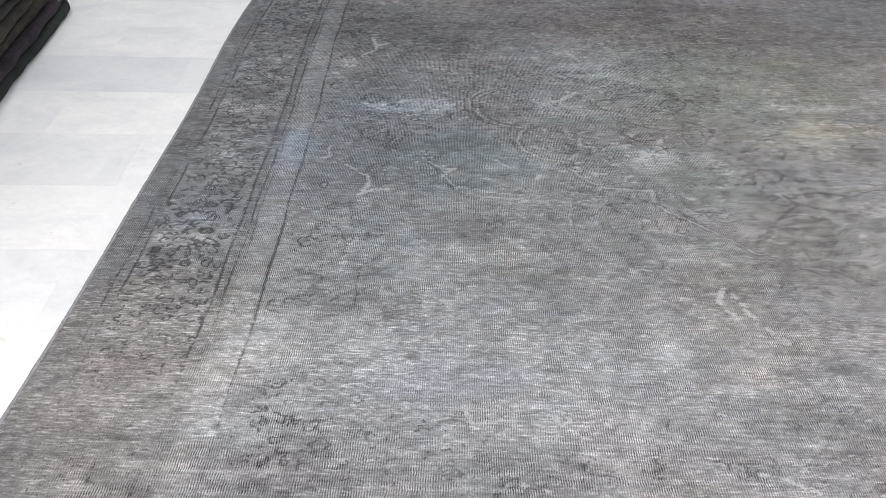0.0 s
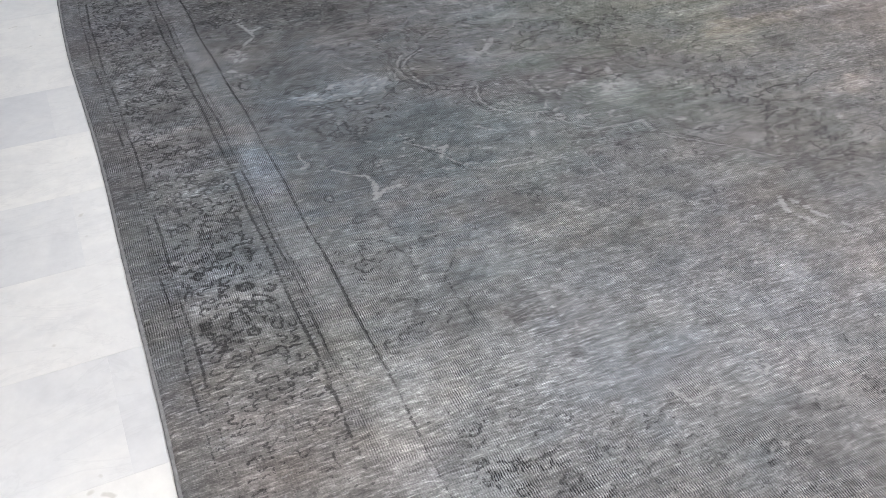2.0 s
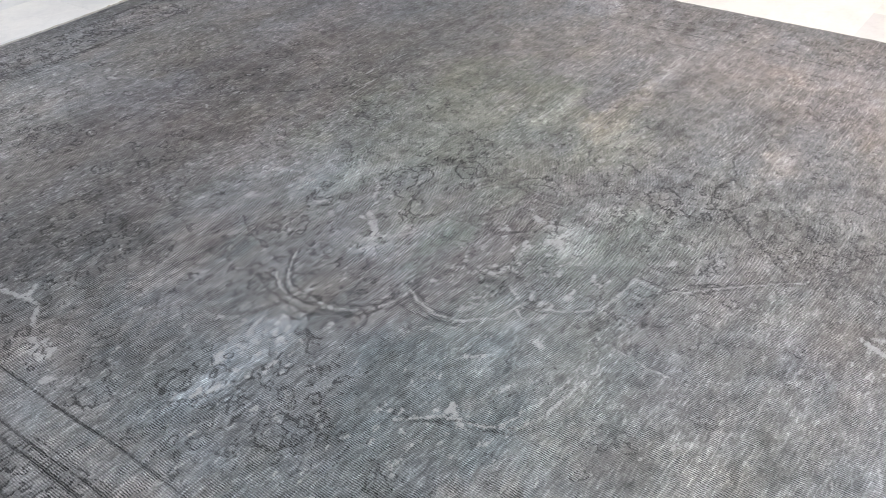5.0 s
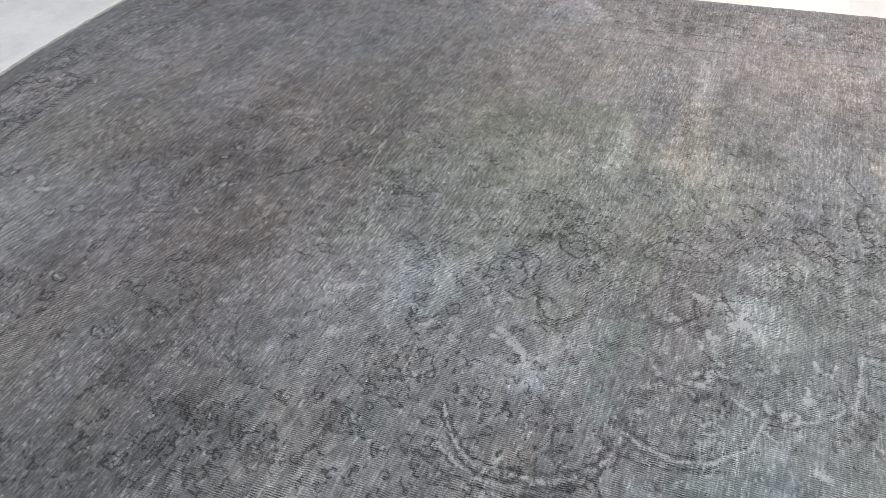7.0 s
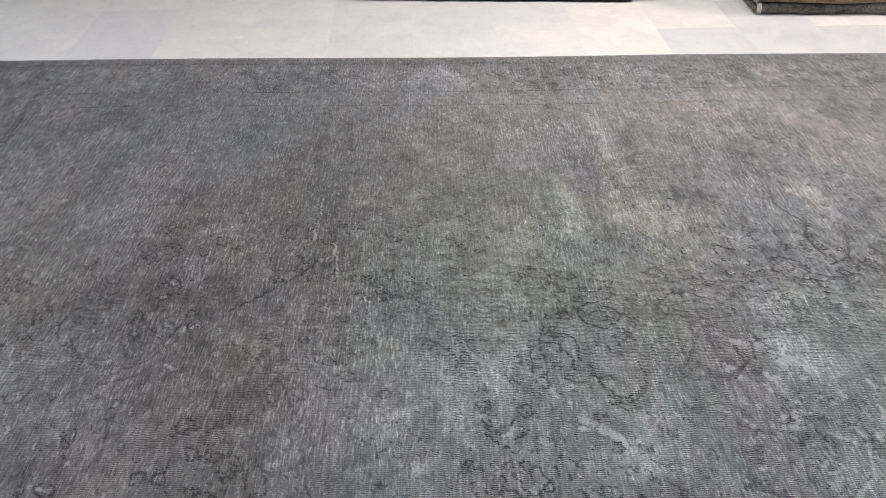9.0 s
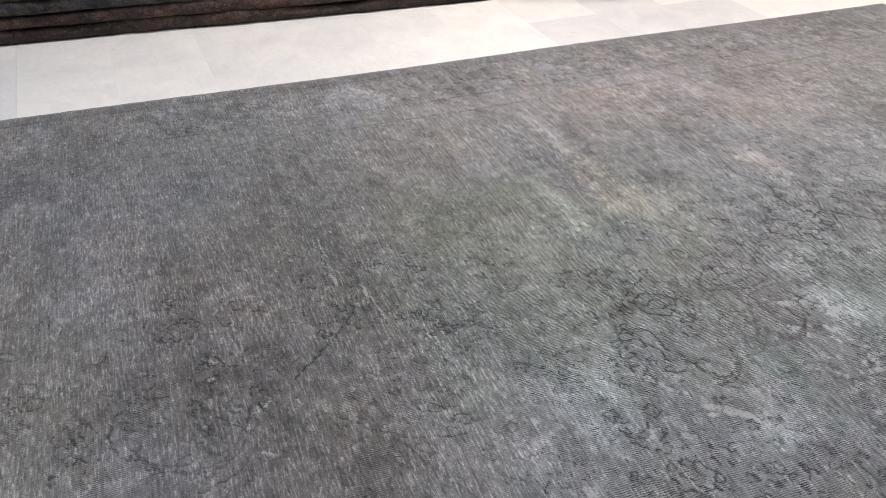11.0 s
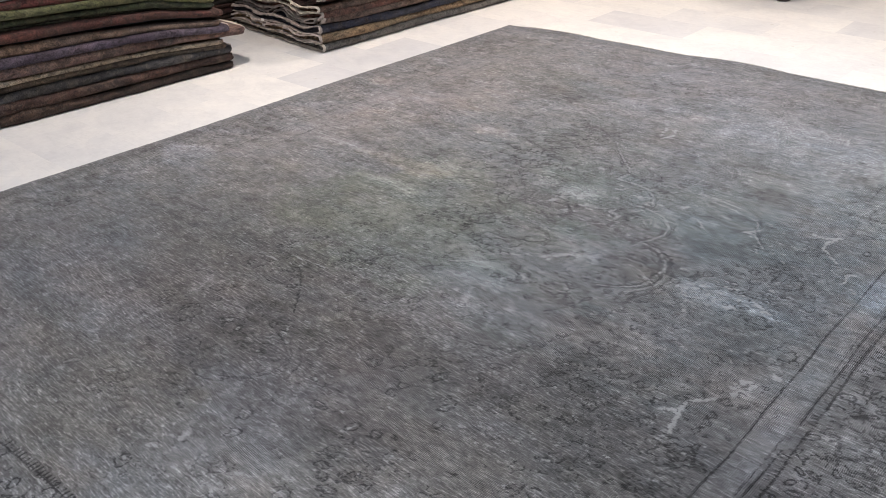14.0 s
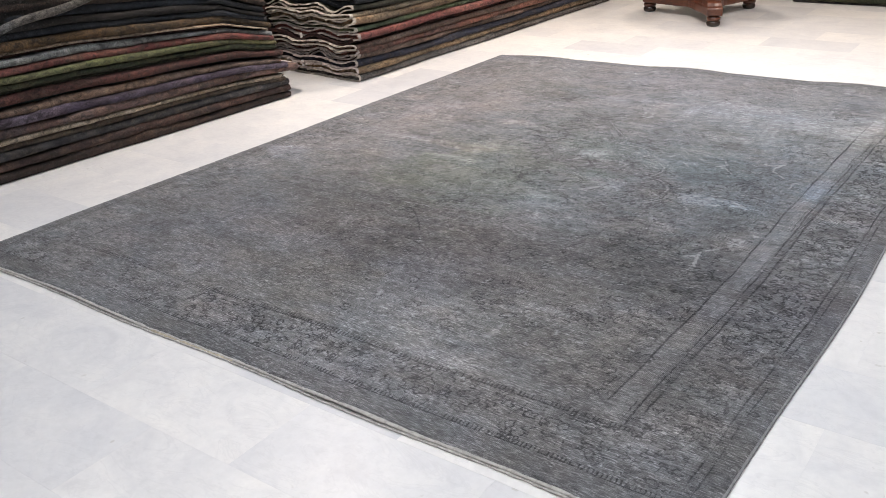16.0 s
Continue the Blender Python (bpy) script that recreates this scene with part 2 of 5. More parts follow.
def glow(name, colour, strength):
    n = Nodes(name)
    n.put(n.shader, "Base Color", (*colour, 1))
    n.put(n.shader, "Emission Color", (*colour, 1))
    n.put(n.shader, "Emission Strength", strength)
    return n.material


GLOW_WARM, GLOW_COOL = glow("warm_lit_diffuser", WARM, 6.0), glow("cool_lit_diffuser", COOL, 6.0)

# ---- structure ----
X0, X1, Y0, Y1 = -3.2, 3.85, -3.4, 8.2


def wall(name, *extent):
    return tagged(part(name, box(bmesh.new(), *extent), PAINT), "plain off-white painted showroom wall", "wall", kind="structure")


wall("wall_west", X0 - 0.15, X0, Y0, Y1, 0, CEILING)
wall("wall_east", X1, X1 + 0.15, Y0, Y1, 0, CEILING)
wall("wall_south", X0 - 0.15, X1 + 0.15, Y0 - 0.15, Y0, 0, CEILING)
wall("wall_north", X0 - 0.15, X1 + 0.15, Y1, Y1 + 0.15, 0, CEILING)
tagged(part("ceiling", box(bmesh.new(), X0 - 0.15, X1 + 0.15, Y0 - 0.15, Y1 + 0.15, CEILING, CEILING + 0.12), CEILING_PAINT), "plain white painted ceiling", "ceiling", kind="structure")
FLOOR = tagged(part("floor", box(bmesh.new(), X0, X1, Y0, Y1, -0.06, -0.0008), GROUT), "polished white marble floor of oblong tiles in running bond", "floor", kind="structure")


def ceiling_light(x, y, watts, colour, side):
    """A flat square fitting under the ceiling with its lamp."""
    root = tagged(new("ceiling_light"), "square white ceiling light with a lit diffuser", "ceiling light", "ceiling lights")
    root.location = (x, y, CEILING)
    h = side / 2
    bm = bmesh.new()
    for a in ((-h - 0.02, h + 0.02, -h - 0.02, -h), (-h - 0.02, h + 0.02, h, h + 0.02), (-h - 0.02, -h, -h, h), (h, h + 0.02, -h, h)):
        box(bm, *a, -0.035, -0.001, 0.003)
    part("frame", bm, WHITE_METAL, root)
    part("diffuser", box(bmesh.new(), -h, h, -h, h, -0.020, -0.002), GLOW_WARM if colour in (WARM, SOFT) else GLOW_COOL, root, "lit white diffuser")
    lamp = bpy.data.lights.new("ceiling_lamp", "AREA")
    lamp.energy, lamp.color, lamp.shape, lamp.size = watts, colour, "SQUARE", side * 0.96
    lamp.spread = radians(115)
    ob = new("ceiling_lamp", lamp)
    ob.location = (x, y, CEILING - 0.024)


for row in LAMPS:
    ceiling_light(*row)

# ---- the grey rug ----
RUG_W, RUG_L, STEP = 2.99, 4.04, 0.0031
NU, NV = int(RUG_W / STEP) + 1, int(RUG_L / STEP) + 1
U, V = np.meshgrid(np.linspace(0, RUG_W, NU), np.linspace(0, RUG_L, NV))
# world place of the knots before the edges are bent
WX, WY = U - 0.805, V + 0.475
rng = np.random.default_rng(11)


def cloth_noise(size_u, size_v):
    """Smooth value noise between -1 and 1 with features of that size in metres."""
    a, b = U / size_u, V / size_v
    grid = rng.uniform(-1, 1, (int(b.max()) + 3, int(a.max()) + 3))
    i, j = a.astype(int), b.astype(int)
    s, t = a - i, b - j
    s, t = s * s * (3 - 2 * s), t * t * (3 - 2 * t)
    return (grid[j, i] * (1 - s) + grid[j, i + 1] * s) * (1 - t) + (grid[j + 1, i] * (1 - s) + grid[j + 1, i + 1] * s) * t


def ease(value, a, b):
    k = np.clip((value - a) / (b - a), 0, 1)
    return k * k * (3 - 2 * k)


RAGGED = 0.55 * cloth_noise(0.16, 0.12) + 0.35 * cloth_noise(0.06, 0.04) + 0.25 * cloth_noise(0.03, 0.012)
FRAY = 0.5 * cloth_noise(0.03, 0.02) + 0.5 * cloth_noise(0.012, 0.009)
base = 0.150 * (1 + 0.13 * cloth_noise(0.55, 0.4) + 0.12 * cloth_noise(0.2, 0.13) + 0.10 * cloth_noise(0.07, 0.045) + 0.13 * cloth_noise(0.028, 0.02) + 0.16 * cloth_noise(0.014, 0.010) + 0.09 * cloth_noise(0.09, 0.009) + 0.06 * cloth_noise(0.3, 0.02))
warmth = -0.004 + 0.022 * cloth_noise(0.6, 0.5) + 0.024 * cloth_noise(0.18, 0.12) + 0.02 * cloth_noise(0.06, 0.04)
green = 0.012 * cloth_noise(0.5, 0.4) + 0.012 * cloth_noise(0.12, 0.10)
dye = np.stack([base * (1 + warmth), base * (1 + green), base * (1.03 - warmth)], -1)


def patch(x, y, rx, ry, r, g, b, soft=0.8, ragged=0.7):
    """A worn, darker, lighter or tinted stretch of the dye, with an uneven edge."""
    global dye
    d = np.sqrt(((WX - x) / rx) ** 2 + ((WY - y) / ry) ** 2) + ragged * RAGGED
    k = (1 - ease(d, 1 - soft / 2, 1 + soft / 2))[..., None]
    dye = dye * (1 + k * (np.array([r, g, b]) ** 1.12 - 1))


ink, chalk = np.zeros_like(U), np.zeros_like(U)


CROOKED = np.stack([0.0040 * cloth_noise(0.016, 0.013) + 0.0022 * cloth_noise(0.007, 0.006), 0.0040 * cloth_noise(0.016, 0.013) + 0.0022 * cloth_noise(0.007, 0.006)], -1)


def stamp(target, x, y, width, strength, crooked=1.0):
    i, j = min(NU - 1, max(0, int((x + 0.805) / STEP))), min(NV - 1, max(0, int((y - 0.475) / STEP)))
    x, y = x + crooked * CROOKED[j, i, 0], y + crooked * CROOKED[j, i, 1]
    reach = 2.4 * width
    i0, i1 = max(0, int((x + 0.805 - reach) / STEP)), min(NU, int((x + 0.805 + reach) / STEP) + 2)
    j0, j1 = max(0, int((y - 0.475 - reach) / STEP)), min(NV, int((y - 0.475 + reach) / STEP) + 2)
    if i1 > i0 and j1 > j0:
        w = target[j0:j1, i0:i1]
        d2 = (WX[j0:j1, i0:i1] - x) ** 2 + (WY[j0:j1, i0:i1] - y) ** 2
        np.maximum(w, strength * np.exp(-d2 / (width * width)), out=w)


def stroke(target, points, width=0.004, strength=1.0, closed=False, crooked=1.0):
    """A curved line of knots through the points."""
    p = [points[-1], *points, points[0], points[1]] if closed else [points[0], *points, points[-1]]
    for a, b, c, d in zip(p, p[1:], p[2:], p[3:]):
        steps = max(2, int(math.dist(b, c) / (width * 0.9)))
        for k in range(steps):
            t = k / steps
            x, y = (0.5 * (2 * b[m] + (c[m] - a[m]) * t + (2 * a[m] - 5 * b[m] + 4 * c[m] - d[m]) * t * t + (3 * b[m] - a[m] - 3 * c[m] + d[m]) * t ** 3) for m in (0, 1))
            stamp(target, x, y, width, strength, crooked)


def leaf(x, y, length, angle, strength):
    c, s = math.cos(angle), math.sin(angle)
    side = rng.uniform(0.22, 0.4)
    out = [(0, 0), (0.35, side), (0.7, side * 0.8), (1, 0), (0.7, -side * 0.8), (0.35, -side)]
    stroke(ink, [(x + length * (a * c - b * s), y + length * (a * s + b * c)) for a, b in out], 0.0033, strength, True)


def flower(x, y, r, strength):
    """A rosette: scalloped petals, part of them worn off, round a small knot."""
    turn, count = rng.uniform(0, 6.3), int(rng.integers(4, 7))
    ring = []
    for a in np.linspace(0, rng.uniform(3.6, 6.283), count * 5):
        k = r * (0.62 + 0.38 * abs(math.sin(count * a / 2)))
        ring.append((x + 1.15 * k * math.cos(a + turn), y + k * math.sin(a + turn)))
    stroke(ink, ring, 0.0032, strength)
    stroke(ink, [(x - 0.2 * r, y), (x + 0.2 * r, y + 0.1 * r)], 0.0034, 0.9 * strength)


def lancet(x, y, length, angle, strength, bend=0.0):
    """A pointed leaf with a midrib, curved to one side."""
    c, s = math.cos(angle), math.sin(angle)
    wide = rng.uniform(0.20, 0.34)

    def put(a, b):
        b += bend * a * a
        return x + length * (a * c - b * s), y + length * (a * s + b * c)
    stroke(ink, [put(a, wide * math.sin(math.pi * a ** 0.8)) for a in (0, 0.2, 0.4, 0.6, 0.8, 1)], 0.0030, strength)
    stroke(ink, [put(a, -wide * math.sin(math.pi * a ** 0.8)) for a in (0, 0.2, 0.4, 0.6, 0.8, 1)], 0.0030, strength)
    if length > 0.045:
        stroke(ink, [put(a, 0) for a in (0.15, 0.5, 0.8)], 0.0034, 0.8 * strength)


def palmette(x, y, length, angle, strength):
    """A large blossom seen from the side: a toothed outline round a smaller drop."""
    c, s = math.cos(angle), math.sin(angle)

    def put(a, b):
        return x + length * (a * c - b * s), y + length * (a * s + b * c)
    rim = []
    for k in range(25):
        a = math.pi * 2 * k / 25
        r = 0.5 * (1 + 0.13 * math.cos(9 * a)) * (1 + 0.25 * math.cos(a))
        rim.append(put(0.45 + r * math.cos(a), 0.8 * r * math.sin(a)))
    stroke(ink, rim, 0.0034, strength, True)
    stroke(ink, [put(0.42 + 0.24 * math.cos(a) * (1 + 0.3 * math.cos(a)), 0.17 * math.sin(a)) for a in np.linspace(0, 6.283, 9, endpoint=False)], 0.0033, 0.8 * strength, True)


def scroll(x, y, size, angle, strength):
    """A stem that winds up into a hook, with a bud at its side."""
    points, turn = [], rng.choice((-1, 1))
    for k in range(11):
        points.append((x, y))
        x, y = x + size * 0.13 * math.cos(angle), y + size * 0.13 * math.sin(angle)
        angle += turn * (0.12 + 0.09 * k)
        if k == 3:
            lancet(x, y, size * 0.4, angle - turn * 0.9, strength, 0.2)
    stroke(ink, points, 0.0030, strength)


HOOKS = (
    [(0, 0), (0.9, 0.05), (1.0, 0.5), (0.55, 0.62), (0.45, 0.35)], [(0, 0.1), (0.35, 0.0), (0.42, 0.45), (0.85, 0.5), (1.0, 0.15)],
    [(0, 0), (0.25, 0.3), (0.5, 0.0), (0.75, 0.3), (1, 0.05)], [(0, 0.3), (0.3, 0.35), (0.35, 0.0), (0.65, 0.0), (0.7, 0.4), (1.0, 0.35)],
    [(0, 0), (1.0, 0.04)], [(0.1, 0.0), (0.0, 0.35), (0.4, 0.6), (0.9, 0.55)],
)


def key(x, y, size, strength):
    """A squared hook or a short bar, woven row by row."""
    q, m = rng.choice((-1, 1)), rng.choice((-1, 1))
    shape = HOOKS[int(rng.integers(0, len(HOOKS)))]
    if rng.random() < 0.3:
        shape = [(b, a) for a, b in shape]
    stroke(ink, [(x + q * size * (a - 0.5), y + m * size * (b - 0.3)) for a, b in shape], 0.0030, strength)


tone = np.ones_like(U)


def blush(x, y, r, factor):
    """Dye of another lot inside one motif."""
    reach = 1.8 * r
    i0, i1 = max(0, int((x + 0.805 - reach) / STEP)), min(NU, int((x + 0.805 + reach) / STEP) + 2)
    j0, j1 = max(0, int((y - 0.475 - reach) / STEP)), min(NV, int((y - 0.475 + reach) / STEP) + 2)
    if i1 > i0 and j1 > j0:
        d = np.hypot(WX[j0:j1, i0:i1] - x, WY[j0:j1, i0:i1] - y) / r + 0.5 * FRAY[j0:j1, i0:i1]
        tone[j0:j1, i0:i1] *= 1 + (factor - 1) * (1 - ease(d, 0.75, 1.15))


def scatter(x0, x1, y0, y1, apart, tries):
    """Places in a rectangle, none nearer to another than that."""
    cells, made = {}, []
    for k in range(tries):
        x, y = rng.uniform(x0, x1), rng.uniform(y0, y1)
        i, j = int(x / apart // 1), int(y / apart // 1)
        if all(math.dist(p, (x, y)) > apart for a in (i - 1, i, i + 1) for b in (j - 1, j, j + 1) for p in cells.get((a, b), ())):
            cells.setdefault((i, j), []).append((x, y))
            made.append((x, y))
    return made


# how clearly the drawing of the field is left, place by place
legible = 0.66 + 0.24 * cloth_noise(0.42, 0.34) + 0.26 * cloth_noise(0.15, 0.12)


legible += -0.04 * ease(WY, 2.95, 3.2) - 0.10 * ease(WX, 0.9, 1.3)


def clear_at(x, y):
    i, j = min(NU - 1, max(0, int((x + 0.805) / STEP))), min(NV - 1, max(0, int((y - 0.475) / STEP)))
    return float(legible[j, i])


# field: rosettes, leaves, blossoms and winding stems, packed side by side
for x, y in scatter(-0.38, 1.76, 0.90, 4.08, 0.17, 1600):
    force = clear_at(x, y) * rng.uniform(0.8, 1.15)
    if force > 0.42:
        palmette(x, y, rng.uniform(0.06, 0.10), rng.uniform(0, 6.3), min(1.0, force))
        blush(x, y, 0.045, rng.choice((0.86, 0.92, 1.10, 1.16)))
for x, y in scatter(-0.385, 1.77, 0.89, 4.10, 0.029, 60000):
    force = min(1.05, clear_at(x, y) * rng.uniform(0.75, 1.25))
    if force < 0.40:
        continue
    what, angle = rng.random(), rng.uniform(0, 6.3)
    if what < 0.14:
        flower(x, y, rng.uniform(0.010, 0.018), force)
    elif what < 0.36:
        lancet(x, y, rng.uniform(0.018, 0.038), angle, force, rng.uniform(-0.5, 0.5))
    elif what < 0.60:
        scroll(x, y, rng.uniform(0.022, 0.046), angle, force)
    else:
        key(x, y, rng.uniform(0.014, 0.028), force)
    if rng.random() < 0.3:
        blush(x, y, rng.uniform(0.012, 0.024), rng.choice((0.85, 0.91, 1.10, 1.17)))
# winding stems in pairs of thin lines that tie the blossoms together
for k in range(80):
    x, y, angle = rng.uniform(-0.3, 1.7), rng.uniform(0.95, 4.0), rng.uniform(0, 6.3)
    bend, points = rng.choice((-1, 1)) * rng.uniform(0.1, 0.3), []
    for m in range(int(rng.integers(8, 20))):
        points.append((x, y))
        x, y = x + 0.022 * math.cos(angle), y + 0.022 * math.sin(angle)
        angle += bend + rng.uniform(-0.1, 0.1)
        if rng.random() < 0.12:
            bend = -bend
    if -0.36 < x < 1.74 and 0.93 < y < 4.06:
        force = 0.9 * min(1.0, 0.25 + clear_at(x, y))
        stroke(ink, points, 0.0034, 0.85 * force)
        stroke(ink, [(p + 0.010, q + 0.006) for p, q in points], 0.0032, 0.7 * force)
# pale flecks along the weft where the knots are worn through
for k in range(6000):
    i, j = int(rng.integers(0, NU)), int(rng.integers(0, NV))
    x, y, long = WX[j, i], WY[j, i], rng.uniform(0.006, 0.022)
    stroke(chalk, [(x, y), (x + long, y + rng.uniform(-0.003, 0.003))], rng.uniform(0.0034, 0.0048), rng.uniform(0.25, 0.7))


# border: guard lines with short teeth, and a broad band of flowers between them
def from_edge(depth, along, side):
    if side == "left":
        return -0.805 + depth, 0.475 + along
    if side == "right":
        return 2.185 - depth, 0.475 + along
    if side == "far":
        return -0.805 + along, 0.475 + depth
    return -0.805 + along, 4.515 - depth


CLEAR = {"left": 0.88, "near": 0.95, "right": 0.72, "far": 0.45}


def guard(side, depth, strength, teeth=0.0, width=0.0035, worn=0.5):
    if side == "near":
        width *= 0.75
    strength *= 1.27 * CLEAR[side]
    long = RUG_L if side in ("left", "right") else RUG_W
    end = long - depth
    n = int((end - depth) / 0.1)
    line = [from_edge(depth + 0.0025 * math.sin(k * 1.7 + depth * 90), depth + (end - depth) * k / n, side) for k in range(n + 1)]
    for a, b in zip(line, line[1:]):
        stroke(ink, [a, b], width, strength * rng.uniform(worn, 1.08), crooked=0.3)
    if teeth:
        a = depth
        while a < end:
            x, y = from_edge(depth + teeth / 2, a, side)
            if rng.random() < 0.88:
                stroke(ink, [from_edge(depth - 0.003, a, side), from_edge(depth + teeth, a + 0.002, side)], 0.0026 if side == "near" else 0.0034, strength * rng.uniform(0.8, 1.1) * (1.0 if side == "near" else 0.65), crooked=0.4)
            a += 0.0125


for side in ("left", "right", "far", "near"):
    long = RUG_L if side in ("left", "right") else RUG_W
    outer = 0.060 if side in ("left", "right") else 0.092
    inner = 0.290
    guard(side, outer, 0.95, 0.018)
    guard(side, inner, 0.95, 0.018)
    if side != "near":
        guard(side, outer + 0.024, 0.85 if side == "left" else 0.5)
        guard(side, inner + 0.024, 0.95 if side == "left" else 0.6)
        guard(side, inner + 0.038, 0.6)
    if side != "near":
        guard(side, inner + 0.105, 1.15, 0.0, 0.0036, 0.6)
    if side in ("left", "right"):
        edge = (from_edge(outer + 0.045, 0.1, side)[0], from_edge(inner - 0.022, 0.1, side)[0])
        area = (min(edge), max(edge), 0.60, 4.40)
    else:
        edge = (from_edge(outer + 0.045, 0.1, side)[1], from_edge(inner - 0.022, 0.1, side)[1])
        area = (-0.50, 1.88, min(edge), max(edge))
    open_drawing = side == "near"
    for x, y in scatter(*area, 0.034 if open_drawing else 0.0235, 22000):
        force = CLEAR[side] * rng.uniform(0.72, 1.08)
        what, angle = rng.random(), rng.uniform(0, 6.3)
        grown = 1.5 if open_drawing else 1.0
        if open_drawing:
            angle = rng.choice((-1.57, 1.57)) + rng.uniform(-0.6, 0.6)
        if what < 0.10:
            flower(x, y, grown * rng.uniform(0.011, 0.018), force)
        elif what < (0.36 if open_drawing else 0.22):
            lancet(x, y, grown * rng.uniform(0.024, 0.042), angle, force, rng.uniform(-0.5, 0.5))
        elif what < (0.88 if open_drawing else 0.36):
            scroll(x, y, grown * rng.uniform(0.028, 0.045), angle, force)
        else:
            key(x, y, rng.uniform(0.016, 0.034), force)
        if rng.random() < 0.35:
            blush(x, y, rng.uniform(0.012, 0.03), rng.choice((0.82, 0.9, 1.12, 1.2)))

EDGE = np.minimum(np.minimum(U, RUG_W - U), np.minimum(V, RUG_L - V))
SIDES, ENDS = np.minimum(U, RUG_W - U), np.minimum(V, RUG_L - V)
plain_rim = np.maximum(1 - ease(SIDES, 0.050, 0.062), 1 - ease(ENDS, 0.080, 0.094))
ink *= 1 - 0.8 * plain_rim
def band(depth, a, b, soft=0.012):
    return ease(depth, a - soft, a) * (1 - ease(depth, b, b + soft))


LEFT = (U < 0.45) & (U < V) & (U < RUG_L - V)
dark_bands = 0.09 * band(EDGE, 0.286, 0.322) * np.where(LEFT, 1.0, 0.15) + 0.10 * band(SIDES, 0.052, 0.086) * (SIDES < ENDS)
pale_band = (0.03 + 0.09 * LEFT) * band(EDGE, 0.332, 0.385)
frayed = np.clip(0.8 + 0.5 * cloth_noise(0.22, 0.22) + 0.4 * cloth_noise(0.08, 0.08), 0.1, 1.3)
dye *= (1 - 0.15 * plain_rim - (dark_bands - pale_band) * frayed)[..., None]
# stretches where the dye is darker, bluer, browner or rubbed light
patch(0.08, 3.42, 0.46, 0.24, 0.83, 0.825, 0.82)
patch(0.75, 3.45, 0.42, 0.30, 0.92, 0.915, 0.90)
patch(1.15, 3.30, 0.40, 0.16, 0.92, 0.92, 0.90)
patch(-0.18, 2.45, 0.30, 0.50, 0.86, 0.905, 0.94)
patch(0.35, 2.20, 0.45, 0.22, 0.93, 0.97, 0.96)
patch(0.45, 2.82, 0.30, 0.26, 1.03, 1.05, 1.06)
patch(0.95, 2.75, 0.40, 0.35, 1.02, 1.03, 0.99)
patch(1.45, 2.55, 0.45, 0.55, 1.02, 1.01, 0.99)
# this dye is darkened to offset the ceiling light beside the stacks
patch(1.40, 3.25, 0.60, 0.55, 0.89, 0.89, 0.88, 1.0)
patch(1.35, 2.00, 0.60, 0.45, 1.04, 1.035, 1.03)
patch(0.90, 1.55, 0.55, 0.40, 1.02, 1.00, 0.985)
patch(1.80, 1.40, 0.60, 0.60, 1.10, 1.07, 1.05)
patch(1.30, 1.30, 0.22, 0.16, 0.78, 0.80, 0.80)
patch(0.20, 1.35, 0.60, 0.22, 1.13, 1.135, 1.14)
patch(-0.62, 1.35, 0.20, 0.36, 1.06, 1.02, 0.985)
patch(-0.55, 2.10, 0.26, 0.40, 0.90, 0.92, 0.93)
patch(-0.15, 3.75, 0.50, 0.35, 0.94, 0.935, 0.925)
patch(-0.30, 4.05, 0.50, 0.35, 1.03, 1.02, 1.0)
patch(1.75, 3.60, 0.40, 0.50, 0.88, 0.90, 0.92)
patch(1.90, 3.10, 0.22, 0.20, 1.06, 1.09, 1.11)
patch(0.95, 4.34, 0.16, 0.06, 1.16, 1.15, 1.14)
patch(0.35, 3.98, 0.26, 0.12, 1.10, 1.10, 1.09)
patch(0.92, 3.98, 0.34, 0.22, 0.90, 0.88, 0.845)
patch(0.00, 3.47, 0.28, 0.16, 1.13, 1.13, 1.11)
patch(-0.18, 3.65, 0.34, 0.22, 1.18, 1.18, 1.16)
patch(0.35, 1.52, 0.40, 0.18, 0.95, 0.94, 0.93)
patch(-0.63, 1.48, 0.15, 0.20, 1.0, 0.985, 0.96)
patch(-0.47, 3.10, 0.035, 0.14, 1.16, 1.17, 1.19, 0.7, 0.5)
patch(-0.45, 2.25, 0.05, 0.12, 1.18, 1.19, 1.25, 0.7, 0.5)
patch(-0.62, 2.58, 0.10, 0.05, 1.30, 1.30, 1.30)
patch(-0.62, 1.80, 0.12, 0.03, 1.30, 1.30, 1.30)
patch(-0.04, 2.61, 0.095, 0.055, 1.55, 1.57, 1.60, 0.9, 0.9)
patch(-0.20, 2.59, 0.06, 0.035, 1.45, 1.47, 1.50, 0.9, 0.9)
patch(0.50, 2.94, 0.10, 0.08, 1.20, 1.22, 1.23, 1.0, 0.9)
patch(0.35, 2.62, 0.08, 0.05, 1.20, 1.21, 1.22, 1.0, 0.9)
patch(0.75, 2.22, 0.07, 0.05, 1.35, 1.36, 1.34, 1.0, 0.9)
patch(0.60, 2.28, 0.06, 0.05, 1.40, 1.41, 1.40, 1.0, 0.9)
patch(1.12, 2.39, 0.07, 0.10, 1.27, 1.25, 1.24, 0.8, 0.6)
patch(1.15, 2.61, 0.15, 0.030, 1.32, 1.33, 1.30, 0.8, 0.5)
patch(1.58, 2.43, 0.18, 0.030, 1.26, 1.26, 1.26, 0.8, 0.5)
patch(1.22, 1.95, 0.12, 0.06, 1.28, 1.24, 1.20, 1.0, 0.9)
